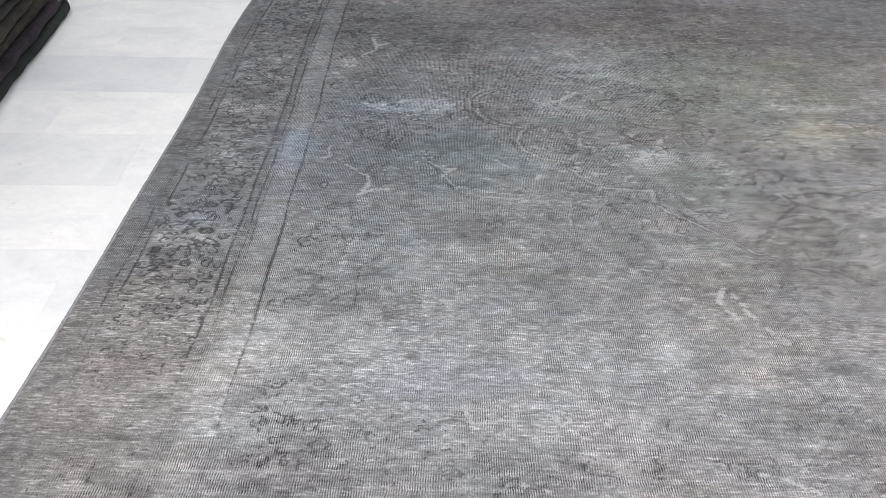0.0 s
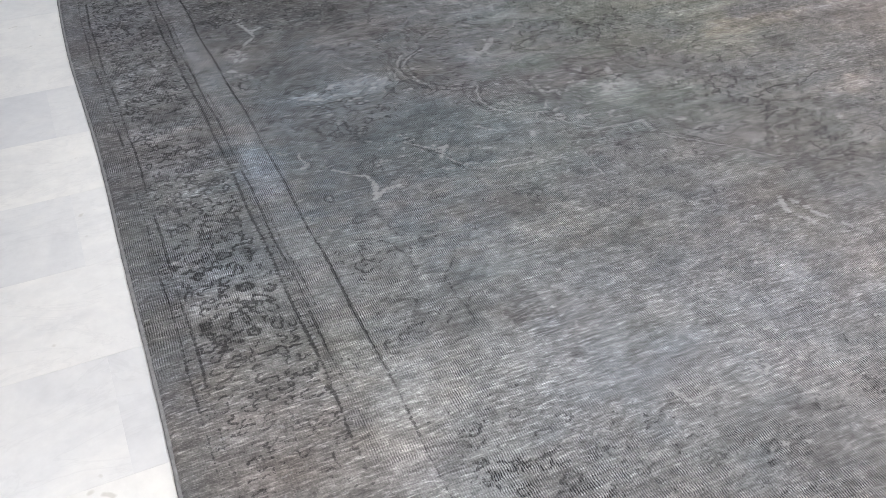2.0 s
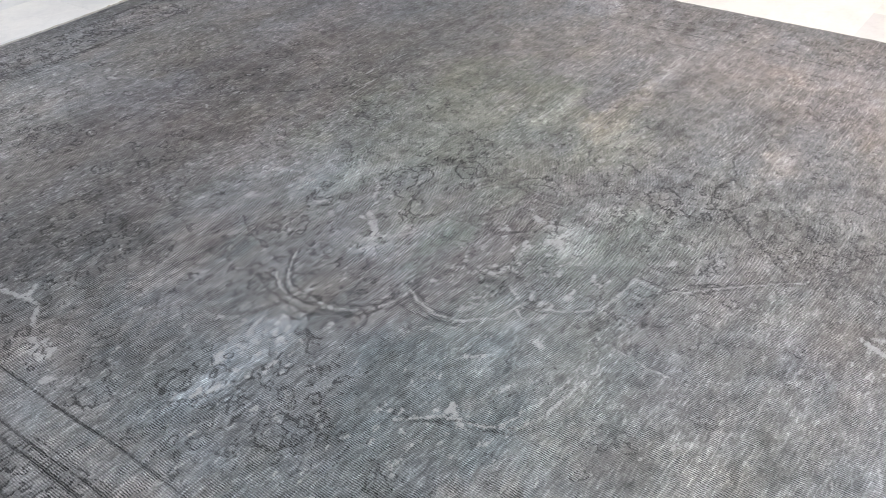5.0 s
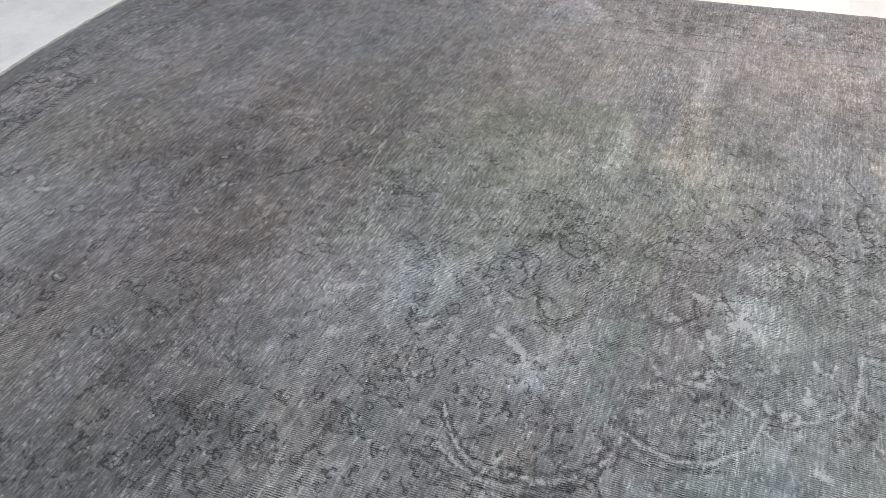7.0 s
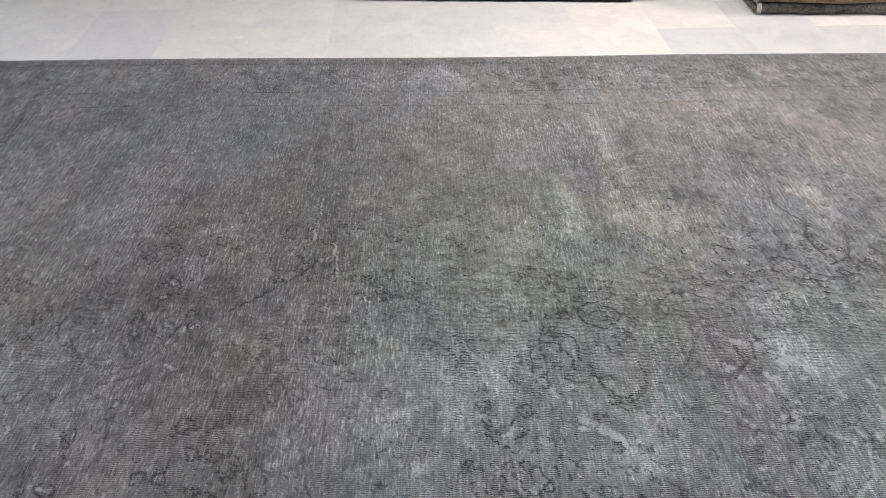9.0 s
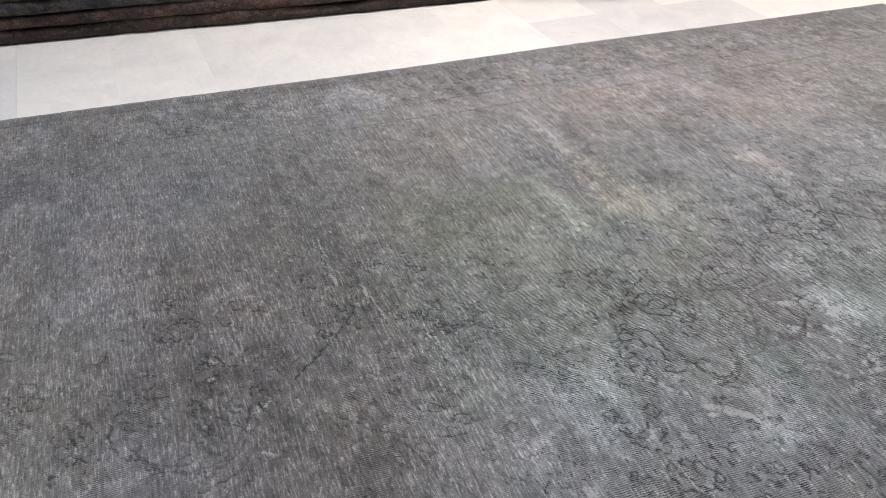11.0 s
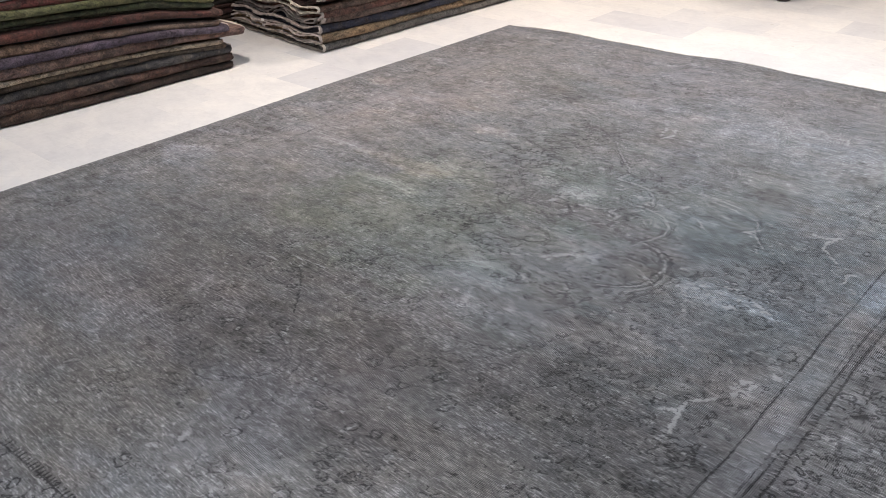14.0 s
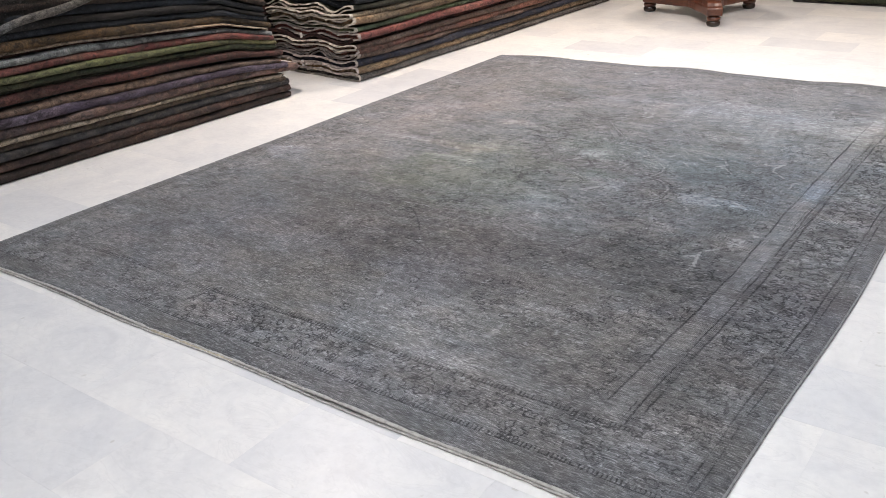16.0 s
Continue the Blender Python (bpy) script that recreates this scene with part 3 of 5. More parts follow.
patch(1.25, 2.45, 0.16, 0.05, 1.10, 1.05, 1.00, 1.0, 0.9)
patch(0.03, 1.75, 0.10, 0.04, 1.16, 1.16, 1.16, 1.0, 0.9)
patch(2.02, 1.74, 0.05, 0.05, 1.35, 1.32, 1.28, 0.8, 0.8)
patch(2.00, 2.90, 0.12, 0.09, 1.20, 1.22, 1.25, 0.9, 0.9)
patch(-0.35, 3.35, 0.45, 0.55, 0.86, 0.865, 0.865, 1.0)
patch(-0.24, 3.64, 0.06, 0.05, 1.18, 1.16, 1.14, 0.9, 0.8)
patch(0.02, 3.77, 0.08, 0.05, 1.22, 1.22, 1.22, 0.9, 0.8)
patch(0.10, 4.18, 0.14, 0.04, 1.22, 1.22, 1.24, 0.9, 0.8)
patch(-0.35, 2.958, 0.035, 0.035, 1.35, 1.36, 1.38, 0.8, 0.6)
patch(0.85, 2.80, 0.50, 0.45, 0.985, 1.01, 0.975)
# pale stems: the scalloped outline of the middle, and curls shaped like birds' heads beside the border
stroke(chalk, [(0.200, 2.760), (0.105, 2.690), (0.090, 2.600), (0.108, 2.520), (0.165, 2.465), (0.225, 2.450)], 0.0048, 0.66)
stroke(chalk, [(0.235, 2.448), (0.205, 2.378), (0.212, 2.310), (0.270, 2.240)], 0.0048, 0.66)
stroke(chalk, [(0.270, 2.240), (0.340, 2.224), (0.355, 2.155), (0.420, 2.088), (0.535, 2.075)], 0.0048, 0.66)
stroke(chalk, [(0.340, 2.224), (0.300, 2.215), (0.315, 2.175), (0.350, 2.160)], 0.0048, 0.66)
stroke(chalk, [(0.545, 2.070), (0.555, 1.985), (0.660, 1.870), (0.750, 1.758)], 0.0048, 0.66)
stroke(chalk, [(0.620, 1.620), (0.605, 1.560), (0.630, 1.500)], 0.0120, 0.66)
stroke(chalk, [(0.640, 1.600), (0.665, 1.510), (0.720, 1.420)], 0.0110, 0.60)
stroke(chalk, [(-0.285, 2.200), (-0.240, 2.158), (-0.215, 2.125), (-0.215, 2.085)], 0.0068, 0.85)
stroke(chalk, [(-0.215, 2.095), (-0.225, 2.050)], 0.0105, 0.95)
stroke(chalk, [(-0.235, 2.040), (-0.200, 2.062), (-0.160, 2.068)], 0.0085, 1.00)
stroke(chalk, [(-0.335, 2.318), (-0.345, 2.285), (-0.325, 2.245), (-0.298, 2.228), (-0.290, 2.250), (-0.325, 2.278)], 0.0048, 0.66)
stroke(chalk, [(-0.392, 2.345), (-0.380, 2.320), (-0.370, 2.335)], 0.0090, 0.60)
stroke(chalk, [(-0.275, 3.222), (-0.255, 3.145), (-0.212, 3.165)], 0.0075, 0.90)
stroke(chalk, [(-0.255, 3.145), (-0.260, 3.085), (-0.305, 3.035)], 0.0085, 0.90)
stroke(chalk, [(-0.330, 2.998), (-0.350, 2.938), (-0.325, 2.935), (-0.315, 2.980)], 0.0110, 0.90)
stroke(chalk, [(-0.385, 2.865), (-0.370, 2.845)], 0.0140, 0.75)
stroke(chalk, [(0.420, 2.735), (0.400, 2.695), (0.350, 2.650)], 0.0120, 0.75)
stroke(chalk, [(0.020, 2.080), (0.150, 2.040), (0.270, 2.038), (0.335, 2.050)], 0.0048, 0.66)
stroke(chalk, [(0.323, 2.011), (0.308, 1.863), (0.358, 1.788)], 0.0048, 0.53)
stroke(chalk, [(0.290, 2.340), (0.305, 2.300), (0.285, 2.290), (0.275, 2.325)], 0.0048, 0.66)
stroke(chalk, [(1.290, 3.235), (1.200, 3.245), (1.098, 3.250), (1.070, 3.225)], 0.0048, 0.62)
stroke(chalk, [(0.384, 4.005), (0.301, 4.042), (0.227, 3.987)], 0.0080, 0.60)
stroke(chalk, [(0.038, 1.217), (0.065, 1.188), (0.108, 1.195)], 0.0065, 0.75)
stroke(chalk, [(0.215, 1.218), (0.237, 1.200), (0.220, 1.180), (0.205, 1.195)], 0.0065, 0.75)
stroke(chalk, [(0.530, 1.075), (0.585, 1.060), (0.640, 1.025), (0.660, 0.990)], 0.0070, 0.70)
stroke(chalk, [(0.745, 1.765), (0.790, 1.820), (0.830, 1.885)], 0.0070, 0.55)
for shift in (-0.011, 0.011):
    stroke(ink, [(0.200 + shift, 2.760), (0.105 + shift, 2.690), (0.090 + shift, 2.600), (0.108 + shift, 2.520 + shift), (0.165, 2.465 + shift), (0.225, 2.450 + shift)], 0.0036, 0.95)
    stroke(ink, [(0.235 + shift, 2.448), (0.205 + shift, 2.378), (0.212 + shift, 2.310), (0.270, 2.240 + shift)], 0.0036, 0.95)
    stroke(ink, [(0.340 + shift, 2.224), (0.355 + shift, 2.155), (0.420, 2.088 + shift), (0.535, 2.075 + shift)], 0.0036, 0.95)
    stroke(ink, [(0.545 + shift, 2.070), (0.555 + shift, 1.985), (0.660, 1.870 + shift), (0.750, 1.758 + shift)], 0.0036, 0.95)
# pale rubbed spots, the largest beside the border
for x, y, size in ((-0.005, 2.182, 0.016), (-0.062, 2.252, 0.010), (-0.062, 2.045, 0.012), (0.565, 2.292, 0.024), (0.418, 2.165, 0.012), (0.635, 2.035, 0.014), (0.500, 2.126, 0.012), (0.541, 2.421, 0.012), (-0.251, 2.606, 0.016)):
    stroke(chalk, [(x, y), (x + size, y - 0.3 * size), (x + 1.6 * size, y + 0.5 * size)], size * 0.55, 0.8)


def rubbed(x, y, rx, ry, count, force=0.8):
    """A loose cluster of small spots where the dye is rubbed off."""
    for k in range(count):
        u, v = x + rx * rng.standard_normal(), y + ry * rng.standard_normal()
        stroke(chalk, [(u, v), (u + rng.uniform(-0.02, 0.02), v + rng.uniform(-0.012, 0.012))], rng.uniform(0.005, 0.011), force * rng.uniform(0.5, 1.1))


def petals(x, y, rx, ry, count, force=0.8):
    """Pale petals and leaves, each with a dark outline on one side."""
    for k in range(count):
        u, v, angle, long = x + rx * rng.standard_normal(), y + ry * rng.standard_normal(), rng.uniform(0, 6.3), rng.uniform(0.018, 0.045)
        c, q = math.cos(angle), math.sin(angle)
        stroke(chalk, [(u, v), (u + 0.5 * long * c, v + 0.5 * long * q), (u + long * c, v + long * q)], rng.uniform(0.007, 0.013), force * rng.uniform(0.45, 1.0))
        stroke(ink, [(u + 0.014 * q, v - 0.014 * c), (u + 0.5 * long * c + 0.017 * q, v + 0.5 * long * q - 0.017 * c), (u + long * c + 0.010 * q, v + long * q - 0.010 * c)], 0.0034, 0.85)


petals(-0.05, 2.62, 0.10, 0.06, 20)
petals(0.36, 2.30, 0.09, 0.09, 16, 0.75)
petals(0.30, 2.90, 0.12, 0.10, 16, 0.6)
petals(0.55, 2.28, 0.08, 0.06, 12, 0.8)
petals(0.45, 2.65, 0.12, 0.10, 10, 0.6)
petals(0.05, 2.15, 0.16, 0.08, 12, 0.6)
petals(0.35, 3.98, 0.14, 0.06, 12, 0.7)
petals(0.02, 3.80, 0.12, 0.06, 10, 0.6)
petals(1.10, 2.42, 0.14, 0.10, 14, 0.5)
rubbed(-0.04, 2.615, 0.075, 0.04, 44)
rubbed(0.385, 2.98, 0.10, 0.05, 30, 0.7)
rubbed(0.17, 2.855, 0.06, 0.03, 18, 0.75)
rubbed(0.33, 2.32, 0.08, 0.05, 24, 0.7)
rubbed(0.50, 2.33, 0.09, 0.05, 26, 0.75)
rubbed(-0.62, 2.41, 0.05, 0.03, 9, 0.6)
rubbed(-0.61, 3.44, 0.06, 0.04, 10, 0.6)
rubbed(0.38, 4.00, 0.12, 0.04, 14, 0.7)
rubbed(0.02, 3.81, 0.10, 0.04, 14, 0.7)
rubbed(0.07, 4.25, 0.09, 0.02, 14, 0.75)
rubbed(1.12, 2.45, 0.12, 0.08, 16, 0.55)
rubbed(1.60, 2.45, 0.12, 0.06, 14, 0.5)
rubbed(-0.08, 2.19, 0.06, 0.03, 8, 0.7)
for k in range(60):
    rubbed(rng.uniform(-0.3, 1.8), rng.uniform(0.9, 4.1), rng.uniform(0.03, 0.08), rng.uniform(0.015, 0.04), int(rng.integers(4, 9)), rng.uniform(0.35, 0.6))
for k in range(24):
    rubbed(rng.uniform(-0.72, -0.54), rng.uniform(0.7, 4.3), 0.035, 0.012, 5, 0.5)
    rubbed(rng.uniform(-0.5, 1.9), rng.uniform(4.26, 4.40), 0.05, 0.012, 4, 0.5)
# darker outlines: oval medallions, leaves and stems of the middle
stroke(ink, [(0.715, 2.681), (0.755, 2.672), (0.768, 2.640), (0.733, 2.595), (0.695, 2.610), (0.681, 2.640)], 0.0036, 1.0, True)
stroke(ink, [(0.712, 2.655), (0.738, 2.650), (0.735, 2.620), (0.708, 2.625)], 0.0036, 1.0, True)
stroke(ink, [(0.735, 2.727), (0.789, 2.663), (0.822, 2.607)], 0.0036, 1.0)
stroke(ink, [(0.742, 2.503), (0.790, 2.470), (0.797, 2.426), (0.765, 2.370), (0.730, 2.335), (0.710, 2.380), (0.707, 2.440)], 0.0036, 1.0, True)
stroke(ink, [(0.745, 2.470), (0.770, 2.430), (0.745, 2.385), (0.730, 2.430)], 0.0036, 1.0, True)
stroke(ink, [(0.619, 2.781), (0.660, 2.772), (0.672, 2.740), (0.644, 2.704), (0.580, 2.709)], 0.0036, 1.0)
stroke(ink, [(0.565, 2.690), (0.500, 2.668), (0.472, 2.632), (0.514, 2.587), (0.575, 2.593)], 0.0036, 1.0)
stroke(ink, [(0.554, 2.555), (0.623, 2.547), (0.649, 2.505), (0.613, 2.469), (0.545, 2.516), (0.575, 2.53)], 0.0036, 1.0)
stroke(ink, [(0.615, 2.383), (0.558, 2.380), (0.521, 2.441), (0.540, 2.463)], 0.0036, 1.0)
stroke(ink, [(0.572, 2.350), (0.622, 2.346), (0.639, 2.309)], 0.0036, 1.0)
stroke(ink, [(0.670, 3.750), (0.598, 3.693), (0.588, 3.611), (0.649, 3.559), (0.720, 3.530)], 0.0036, 1.0)
stroke(ink, [(0.828, 3.683), (0.758, 3.772), (0.690, 3.780), (0.644, 3.755)], 0.0036, 1.0)
stroke(ink, [(0.704, 3.595), (0.627, 3.540), (0.560, 3.580), (0.533, 3.654)], 0.0036, 1.0)
stroke(ink, [(0.913, 3.267), (0.840, 3.340), (0.758, 3.435)], 0.0036, 1.0)
stroke(ink, [(0.420, 3.245), (0.325, 3.230), (0.212, 3.198)], 0.0036, 1.0)
stroke(ink, [(1.250, 2.060), (1.160, 2.070), (1.078, 2.037), (0.990, 2.060), (0.907, 2.033)], 0.0036, 1.0)
stroke(ink, [(0.912, 1.994), (0.810, 1.880), (0.761, 1.825), (0.740, 1.758)], 0.0036, 1.0)
stroke(ink, [(0.897, 2.050), (0.934, 1.992), (1.030, 1.953)], 0.0036, 1.0)
stroke(ink, [(0.740, 1.758), (0.800, 1.720), (0.900, 1.690), (0.960, 1.620)], 0.0036, 1.0)
stroke(ink, [(-0.354, 1.110), (-0.101, 1.128), (0.145, 1.112), (0.400, 1.100), (0.586, 1.089), (0.900, 1.080)], 0.0034, 0.75)
stroke(ink, [(-0.096, 1.125), (-0.093, 1.065)], 0.0036, 1.0)
for x, y in ((0.023, 1.075), (0.276, 1.079), (0.366, 1.084)):
    flower(x, y, 0.022, 0.95)
# the scrollwork left in the brown and the green parts
for cx, cy, rx, ry, count in ((0.95, 3.00, 0.22, 0.12, 40), (0.72, 2.52, 0.10, 0.22, 22), (0.92, 1.78, 0.16, 0.14, 26), (-0.26, 1.58, 0.12, 0.07, 8), (0.30, 1.07, 0.45, 0.030, 20), (1.35, 1.60, 0.35, 0.12, 40), (0.45, 3.25, 0.30, 0.08, 30), (0.30, 1.92, 0.30, 0.08, 34), (0.0, 3.72, 0.35, 0.14, 34)):
    for k in range(count):
        x, y, angle, force = cx + rx * rng.standard_normal(), cy + ry * rng.standard_normal(), rng.uniform(0, 6.3), rng.uniform(0.7, 1.0)
        if k % 3 == 0:
            flower(x, y, rng.uniform(0.010, 0.019), force)
        elif k % 3 == 1:
            lancet(x, y, rng.uniform(0.022, 0.042), angle, force, rng.uniform(-0.5, 0.5))
        else:
            scroll(x, y, rng.uniform(0.026, 0.045), angle, force)

# small sprays of blossom and stem where the drawing is best kept
for cx, cy in ((0.76, 2.55), (0.53, 2.45), (0.81, 1.77), (0.19, 2.45), (0.28, 1.83), (-0.04, 3.06), (0.01, 3.19), (0.35, 3.36), (0.25, 3.73), (-0.05, 3.79), (-0.16, 3.74), (-0.16, 3.50), (-0.28, 3.38), (1.09, 3.34), (1.02, 3.58), (0.74, 3.61), (0.61, 3.60), (0.73, 3.88), (0.22, 4.01), (0.14, 3.99), (-0.30, 1.89), (-0.04, 3.93), (-0.26, 3.95), (-0.08, 4.06), (0.79, 3.75), (0.69, 2.40), (0.20, 3.49)):
    palmette(cx, cy, rng.uniform(0.045, 0.075), rng.uniform(0, 6.3), 0.8)
    for k in range(6):
        x, y, angle = cx + 0.065 * rng.standard_normal(), cy + 0.050 * rng.standard_normal(), rng.uniform(0, 6.3)
        if y > 4.10 or x < -0.39:
            continue
        if k % 3 == 0:
            flower(x, y, rng.uniform(0.012, 0.020), 0.85)
        elif k % 3 == 1:
            scroll(x, y, rng.uniform(0.035, 0.060), angle, 0.85)
        else:
            leaf(x, y, rng.uniform(0.022, 0.040), angle, 0.8)

# larger open leaves with rubbed middles, towards the near end and beside the left border
for k in range(120):
    x, y = rng.uniform(-0.32, 1.1), 3.78 + 0.20 * rng.standard_normal()
    if k >= 85:
        x, y = -0.22 + 0.08 * rng.standard_normal(), rng.uniform(1.6, 3.4)
    if y > 4.1 or x < -0.38:
        continue
    turn, long = rng.uniform(0, 6.3), rng.uniform(0.025, 0.055)
    leaf(x, y, long, turn, rng.uniform(0.65, 0.95))
    stroke(chalk, [(x + 0.25 * long * math.cos(turn), y + 0.25 * long * math.sin(turn)), (x + 0.75 * long * math.cos(turn), y + 0.75 * long * math.sin(turn))], 0.006, rng.uniform(0.3, 0.7))
# blossom with a toothed rim beside the left border, and the pointed arch above it
stroke(ink, [(-0.334, 1.908), (-0.274, 1.872), (-0.248, 1.804), (-0.252, 1.744)], 0.0042, 0.95)
stroke(ink, [(-0.160, 1.751), (-0.206, 1.688), (-0.201, 1.574), (-0.230, 1.523), (-0.303, 1.516), (-0.385, 1.530), (-0.389, 1.567)], 0.0042, 0.95)
flower(-0.274, 1.582, 0.030, 1.0)
for x, y in ((-0.340, 1.807), (0.272, 1.076), (0.362, 1.082), (0.120, 1.334), (-0.596, 1.762)):
    flower(x, y, 0.022, 1.0)
stroke(chalk, [(-0.075, 2.245), (-0.018, 2.174), (0.013, 2.088), (0.051, 2.045), (0.128, 2.019), (0.262, 2.005)], 0.0060, 0.62)
stroke(ink, [(-0.065, 2.225), (-0.010, 2.150), (0.030, 2.060), (0.080, 2.020), (0.200, 1.992), (0.320, 1.990)], 0.0038, 0.85)
stroke(ink, [(0.332, 2.027), (0.317, 1.930), (0.313, 1.868), (0.328, 1.741)], 0.0040, 0.85)
stroke(ink, [(0.922, 2.002), (0.768, 1.831), (0.732, 1.740), (0.549, 1.617)], 0.0042, 0.9)
stroke(ink, [(0.658, 3.756), (0.595, 3.689), (0.577, 3.605), (0.637, 3.554)], 0.0046, 0.85)
stroke(ink, [(0.652, 3.407), (0.547, 3.289), (0.513, 3.175)], 0.0042, 0.8)
# outlines and rubbed petals of the middle, blossom by blossom
stroke(ink, [(0.549, 2.807), (0.623, 2.795), (0.639, 2.750), (0.597, 2.722), (0.554, 2.723)], 0.0036, 0.95)
stroke(ink, [(0.527, 2.745), (0.523, 2.702), (0.555, 2.685)], 0.0038, 0.95)
stroke(ink, [(0.535, 2.679), (0.492, 2.671), (0.458, 2.631), (0.508, 2.582)], 0.0036, 0.95)
stroke(ink, [(0.514, 2.567), (0.513, 2.522), (0.546, 2.489)], 0.0036, 0.95)
stroke(ink, [(0.583, 2.538), (0.541, 2.512)], 0.0036, 0.90)
stroke(ink, [(0.556, 2.471), (0.527, 2.443), (0.524, 2.411), (0.569, 2.370), (0.595, 2.371)], 0.0038, 1.00)
stroke(ink, [(0.628, 2.462), (0.677, 2.431), (0.700, 2.350)], 0.0036, 0.95)
stroke(ink, [(0.446, 2.532), (0.440, 2.490), (0.458, 2.457)], 0.0038, 0.95)
stroke(ink, [(0.402, 2.588), (0.353, 2.590)], 0.0040, 0.90)
stroke(ink, [(0.667, 3.022), (0.618, 2.968), (0.572, 2.945)], 0.0044, 0.85)
stroke(chalk, [(0.628, 2.939), (0.563, 2.881), (0.552, 2.826), (0.517, 2.786), (0.485, 2.770), (0.460, 2.738)], 0.0075, 0.62)
stroke(chalk, [(0.394, 2.727), (0.384, 2.686), (0.335, 2.644)], 0.0085, 0.72)
stroke(chalk, [(0.416, 2.824), (0.418, 2.784)], 0.0070, 0.60)
stroke(chalk, [(0.545, 2.431), (0.546, 2.398)], 0.0110, 0.70)
stroke(chalk, [(0.567, 2.301), (0.553, 2.269), (0.542, 2.253)], 0.0130, 0.70)
stroke(chalk, [(0.501, 2.156), (0.482, 2.137), (0.480, 2.123)], 0.0100, 0.70)
stroke(chalk, [(0.405, 2.165), (0.405, 2.152)], 0.0130, 0.75)
stroke(chalk, [(0.456, 2.318), (0.443, 2.292)], 0.0100, 0.60)
stroke(chalk, [(0.131, 2.900), (0.116, 2.871)], 0.0140, 0.60)
stroke(chalk, [(0.359, 2.383), (0.394, 2.344)], 0.0110, 0.50)
stroke(ink, [(0.871, 1.669), (0.718, 1.805), (0.594, 1.968), (0.499, 2.041), (0.535, 2.117), (0.416, 2.139), (0.328, 2.210)], 0.0040, 0.95)
stroke(ink, [(0.018, 2.052), (-0.032, 2.166), (-0.063, 2.262)], 0.0042, 0.90)
stroke(ink, [(0.151, 2.472), (0.076, 2.544), (0.052, 2.609), (0.066, 2.725), (0.091, 2.760)], 0.0040, 0.95)
stroke(ink, [(0.207, 2.271), (0.179, 2.374), (0.190, 2.458)], 0.0040, 0.90)
stroke(chalk, [(0.001, 2.169), (-0.021, 2.135)], 0.0110, 0.70)
stroke(ink, [(0.312, 1.856), (0.273, 1.795), (0.295, 1.745), (0.351, 1.705)], 0.0036, 0.90)
stroke(ink, [(0.398, 1.875), (0.443, 1.871), (0.448, 1.824), (0.401, 1.805)], 0.0036, 0.95)
stroke(ink, [(0.440, 1.805), (0.477, 1.795), (0.473, 1.759), (0.433, 1.746), (0.398, 1.769)], 0.0036, 0.95)
stroke(ink, [(0.343, 1.876), (0.330, 1.838), (0.343, 1.799)], 0.0036, 0.95)
stroke(ink, [(0.465, 1.740), (0.505, 1.726), (0.493, 1.686), (0.440, 1.629)], 0.0036, 0.95)
stroke(ink, [(0.427, 2.034), (0.429, 1.972), (0.480, 1.935), (0.489, 1.867)], 0.0036, 0.90)
stroke(ink, [(0.594, 1.881), (0.583, 1.830), (0.573, 1.768)], 0.0036, 0.90)
stroke(ink, [(0.237, 2.975), (0.188, 2.890), (0.191, 2.842)], 0.0040, 0.80)
stroke(chalk, [(0.413, 2.722), (0.369, 2.658)], 0.0100, 0.70)
stroke(chalk, [(0.446, 2.978), (0.349, 2.929)], 0.0100, 0.60)
stroke(chalk, [(0.124, 2.747), (0.083, 2.693), (0.067, 2.619), (0.097, 2.535)], 0.0052, 0.62)
stroke(chalk, [(1.744, 2.419), (1.422, 2.464)], 0.0100, 0.55)
stroke(chalk, [(1.257, 2.614), (1.071, 2.623)], 0.0090, 0.55)
stroke(chalk, [(1.232, 3.261), (1.032, 3.256)], 0.0060, 0.60)
stroke(chalk, [(1.015, 3.208), (0.880, 3.198)], 0.0055, 0.60)
# broad tone shifts: cooler at the left, warmer towards the stacks, lighter or darker between
patch(-0.10, 2.00, 0.50, 0.80, 0.97, 1.0, 1.0, 1.0)
patch(0.15, 3.65, 0.35, 0.28, 1.13, 1.13, 1.13, 1.0)
patch(0.42, 2.50, 0.38, 0.45, 0.92, 0.92, 0.925, 1.0)
patch(0.65, 1.85, 0.35, 0.30, 0.94, 0.94, 0.94, 1.0)
patch(-0.25, 1.40, 0.25, 0.25, 1.07, 1.07, 1.07, 1.0)
patch(1.00, 2.40, 0.45, 0.55, 0.992, 1.006, 0.98, 1.0)
patch(0.60, 1.95, 0.40, 0.40, 1.03, 1.03, 1.03, 1.0)
patch(1.90, 2.55, 0.35, 0.60, 1.14, 1.12, 1.12, 1.0)
patch(-0.50, 1.85, 0.40, 0.55, 1.10, 1.10, 1.10, 1.0)
# beyond a line across the rug the wool is darker, browner and thicker
ACROSS = ease(WY + 0.012 * RAGGED, 3.150, 3.185) * (1 - ease(WX, 1.25, 1.75)) * (1 - ease(WY, 3.55, 3.95))
dye *= 1 - ACROSS[..., None] * np.array([0.088, 0.112, 0.112])
# shade of the old lengthwise crease, put into the dye as a dark line
crease_shade = np.exp(-((WX - 0.722 - 0.008 * RAGGED) / 0.022) ** 2) * ease(WY, 2.2, 2.4) * (1 - ease(WY, 3.3, 3.5))
dye *= 1 - 0.16 * crease_shade[..., None]
dye *= tone[..., None] * np.array([1.0, 0.998, 1.0])
chalk *= np.clip(1.0 + 0.5 * FRAY, 0.4, 1.2)
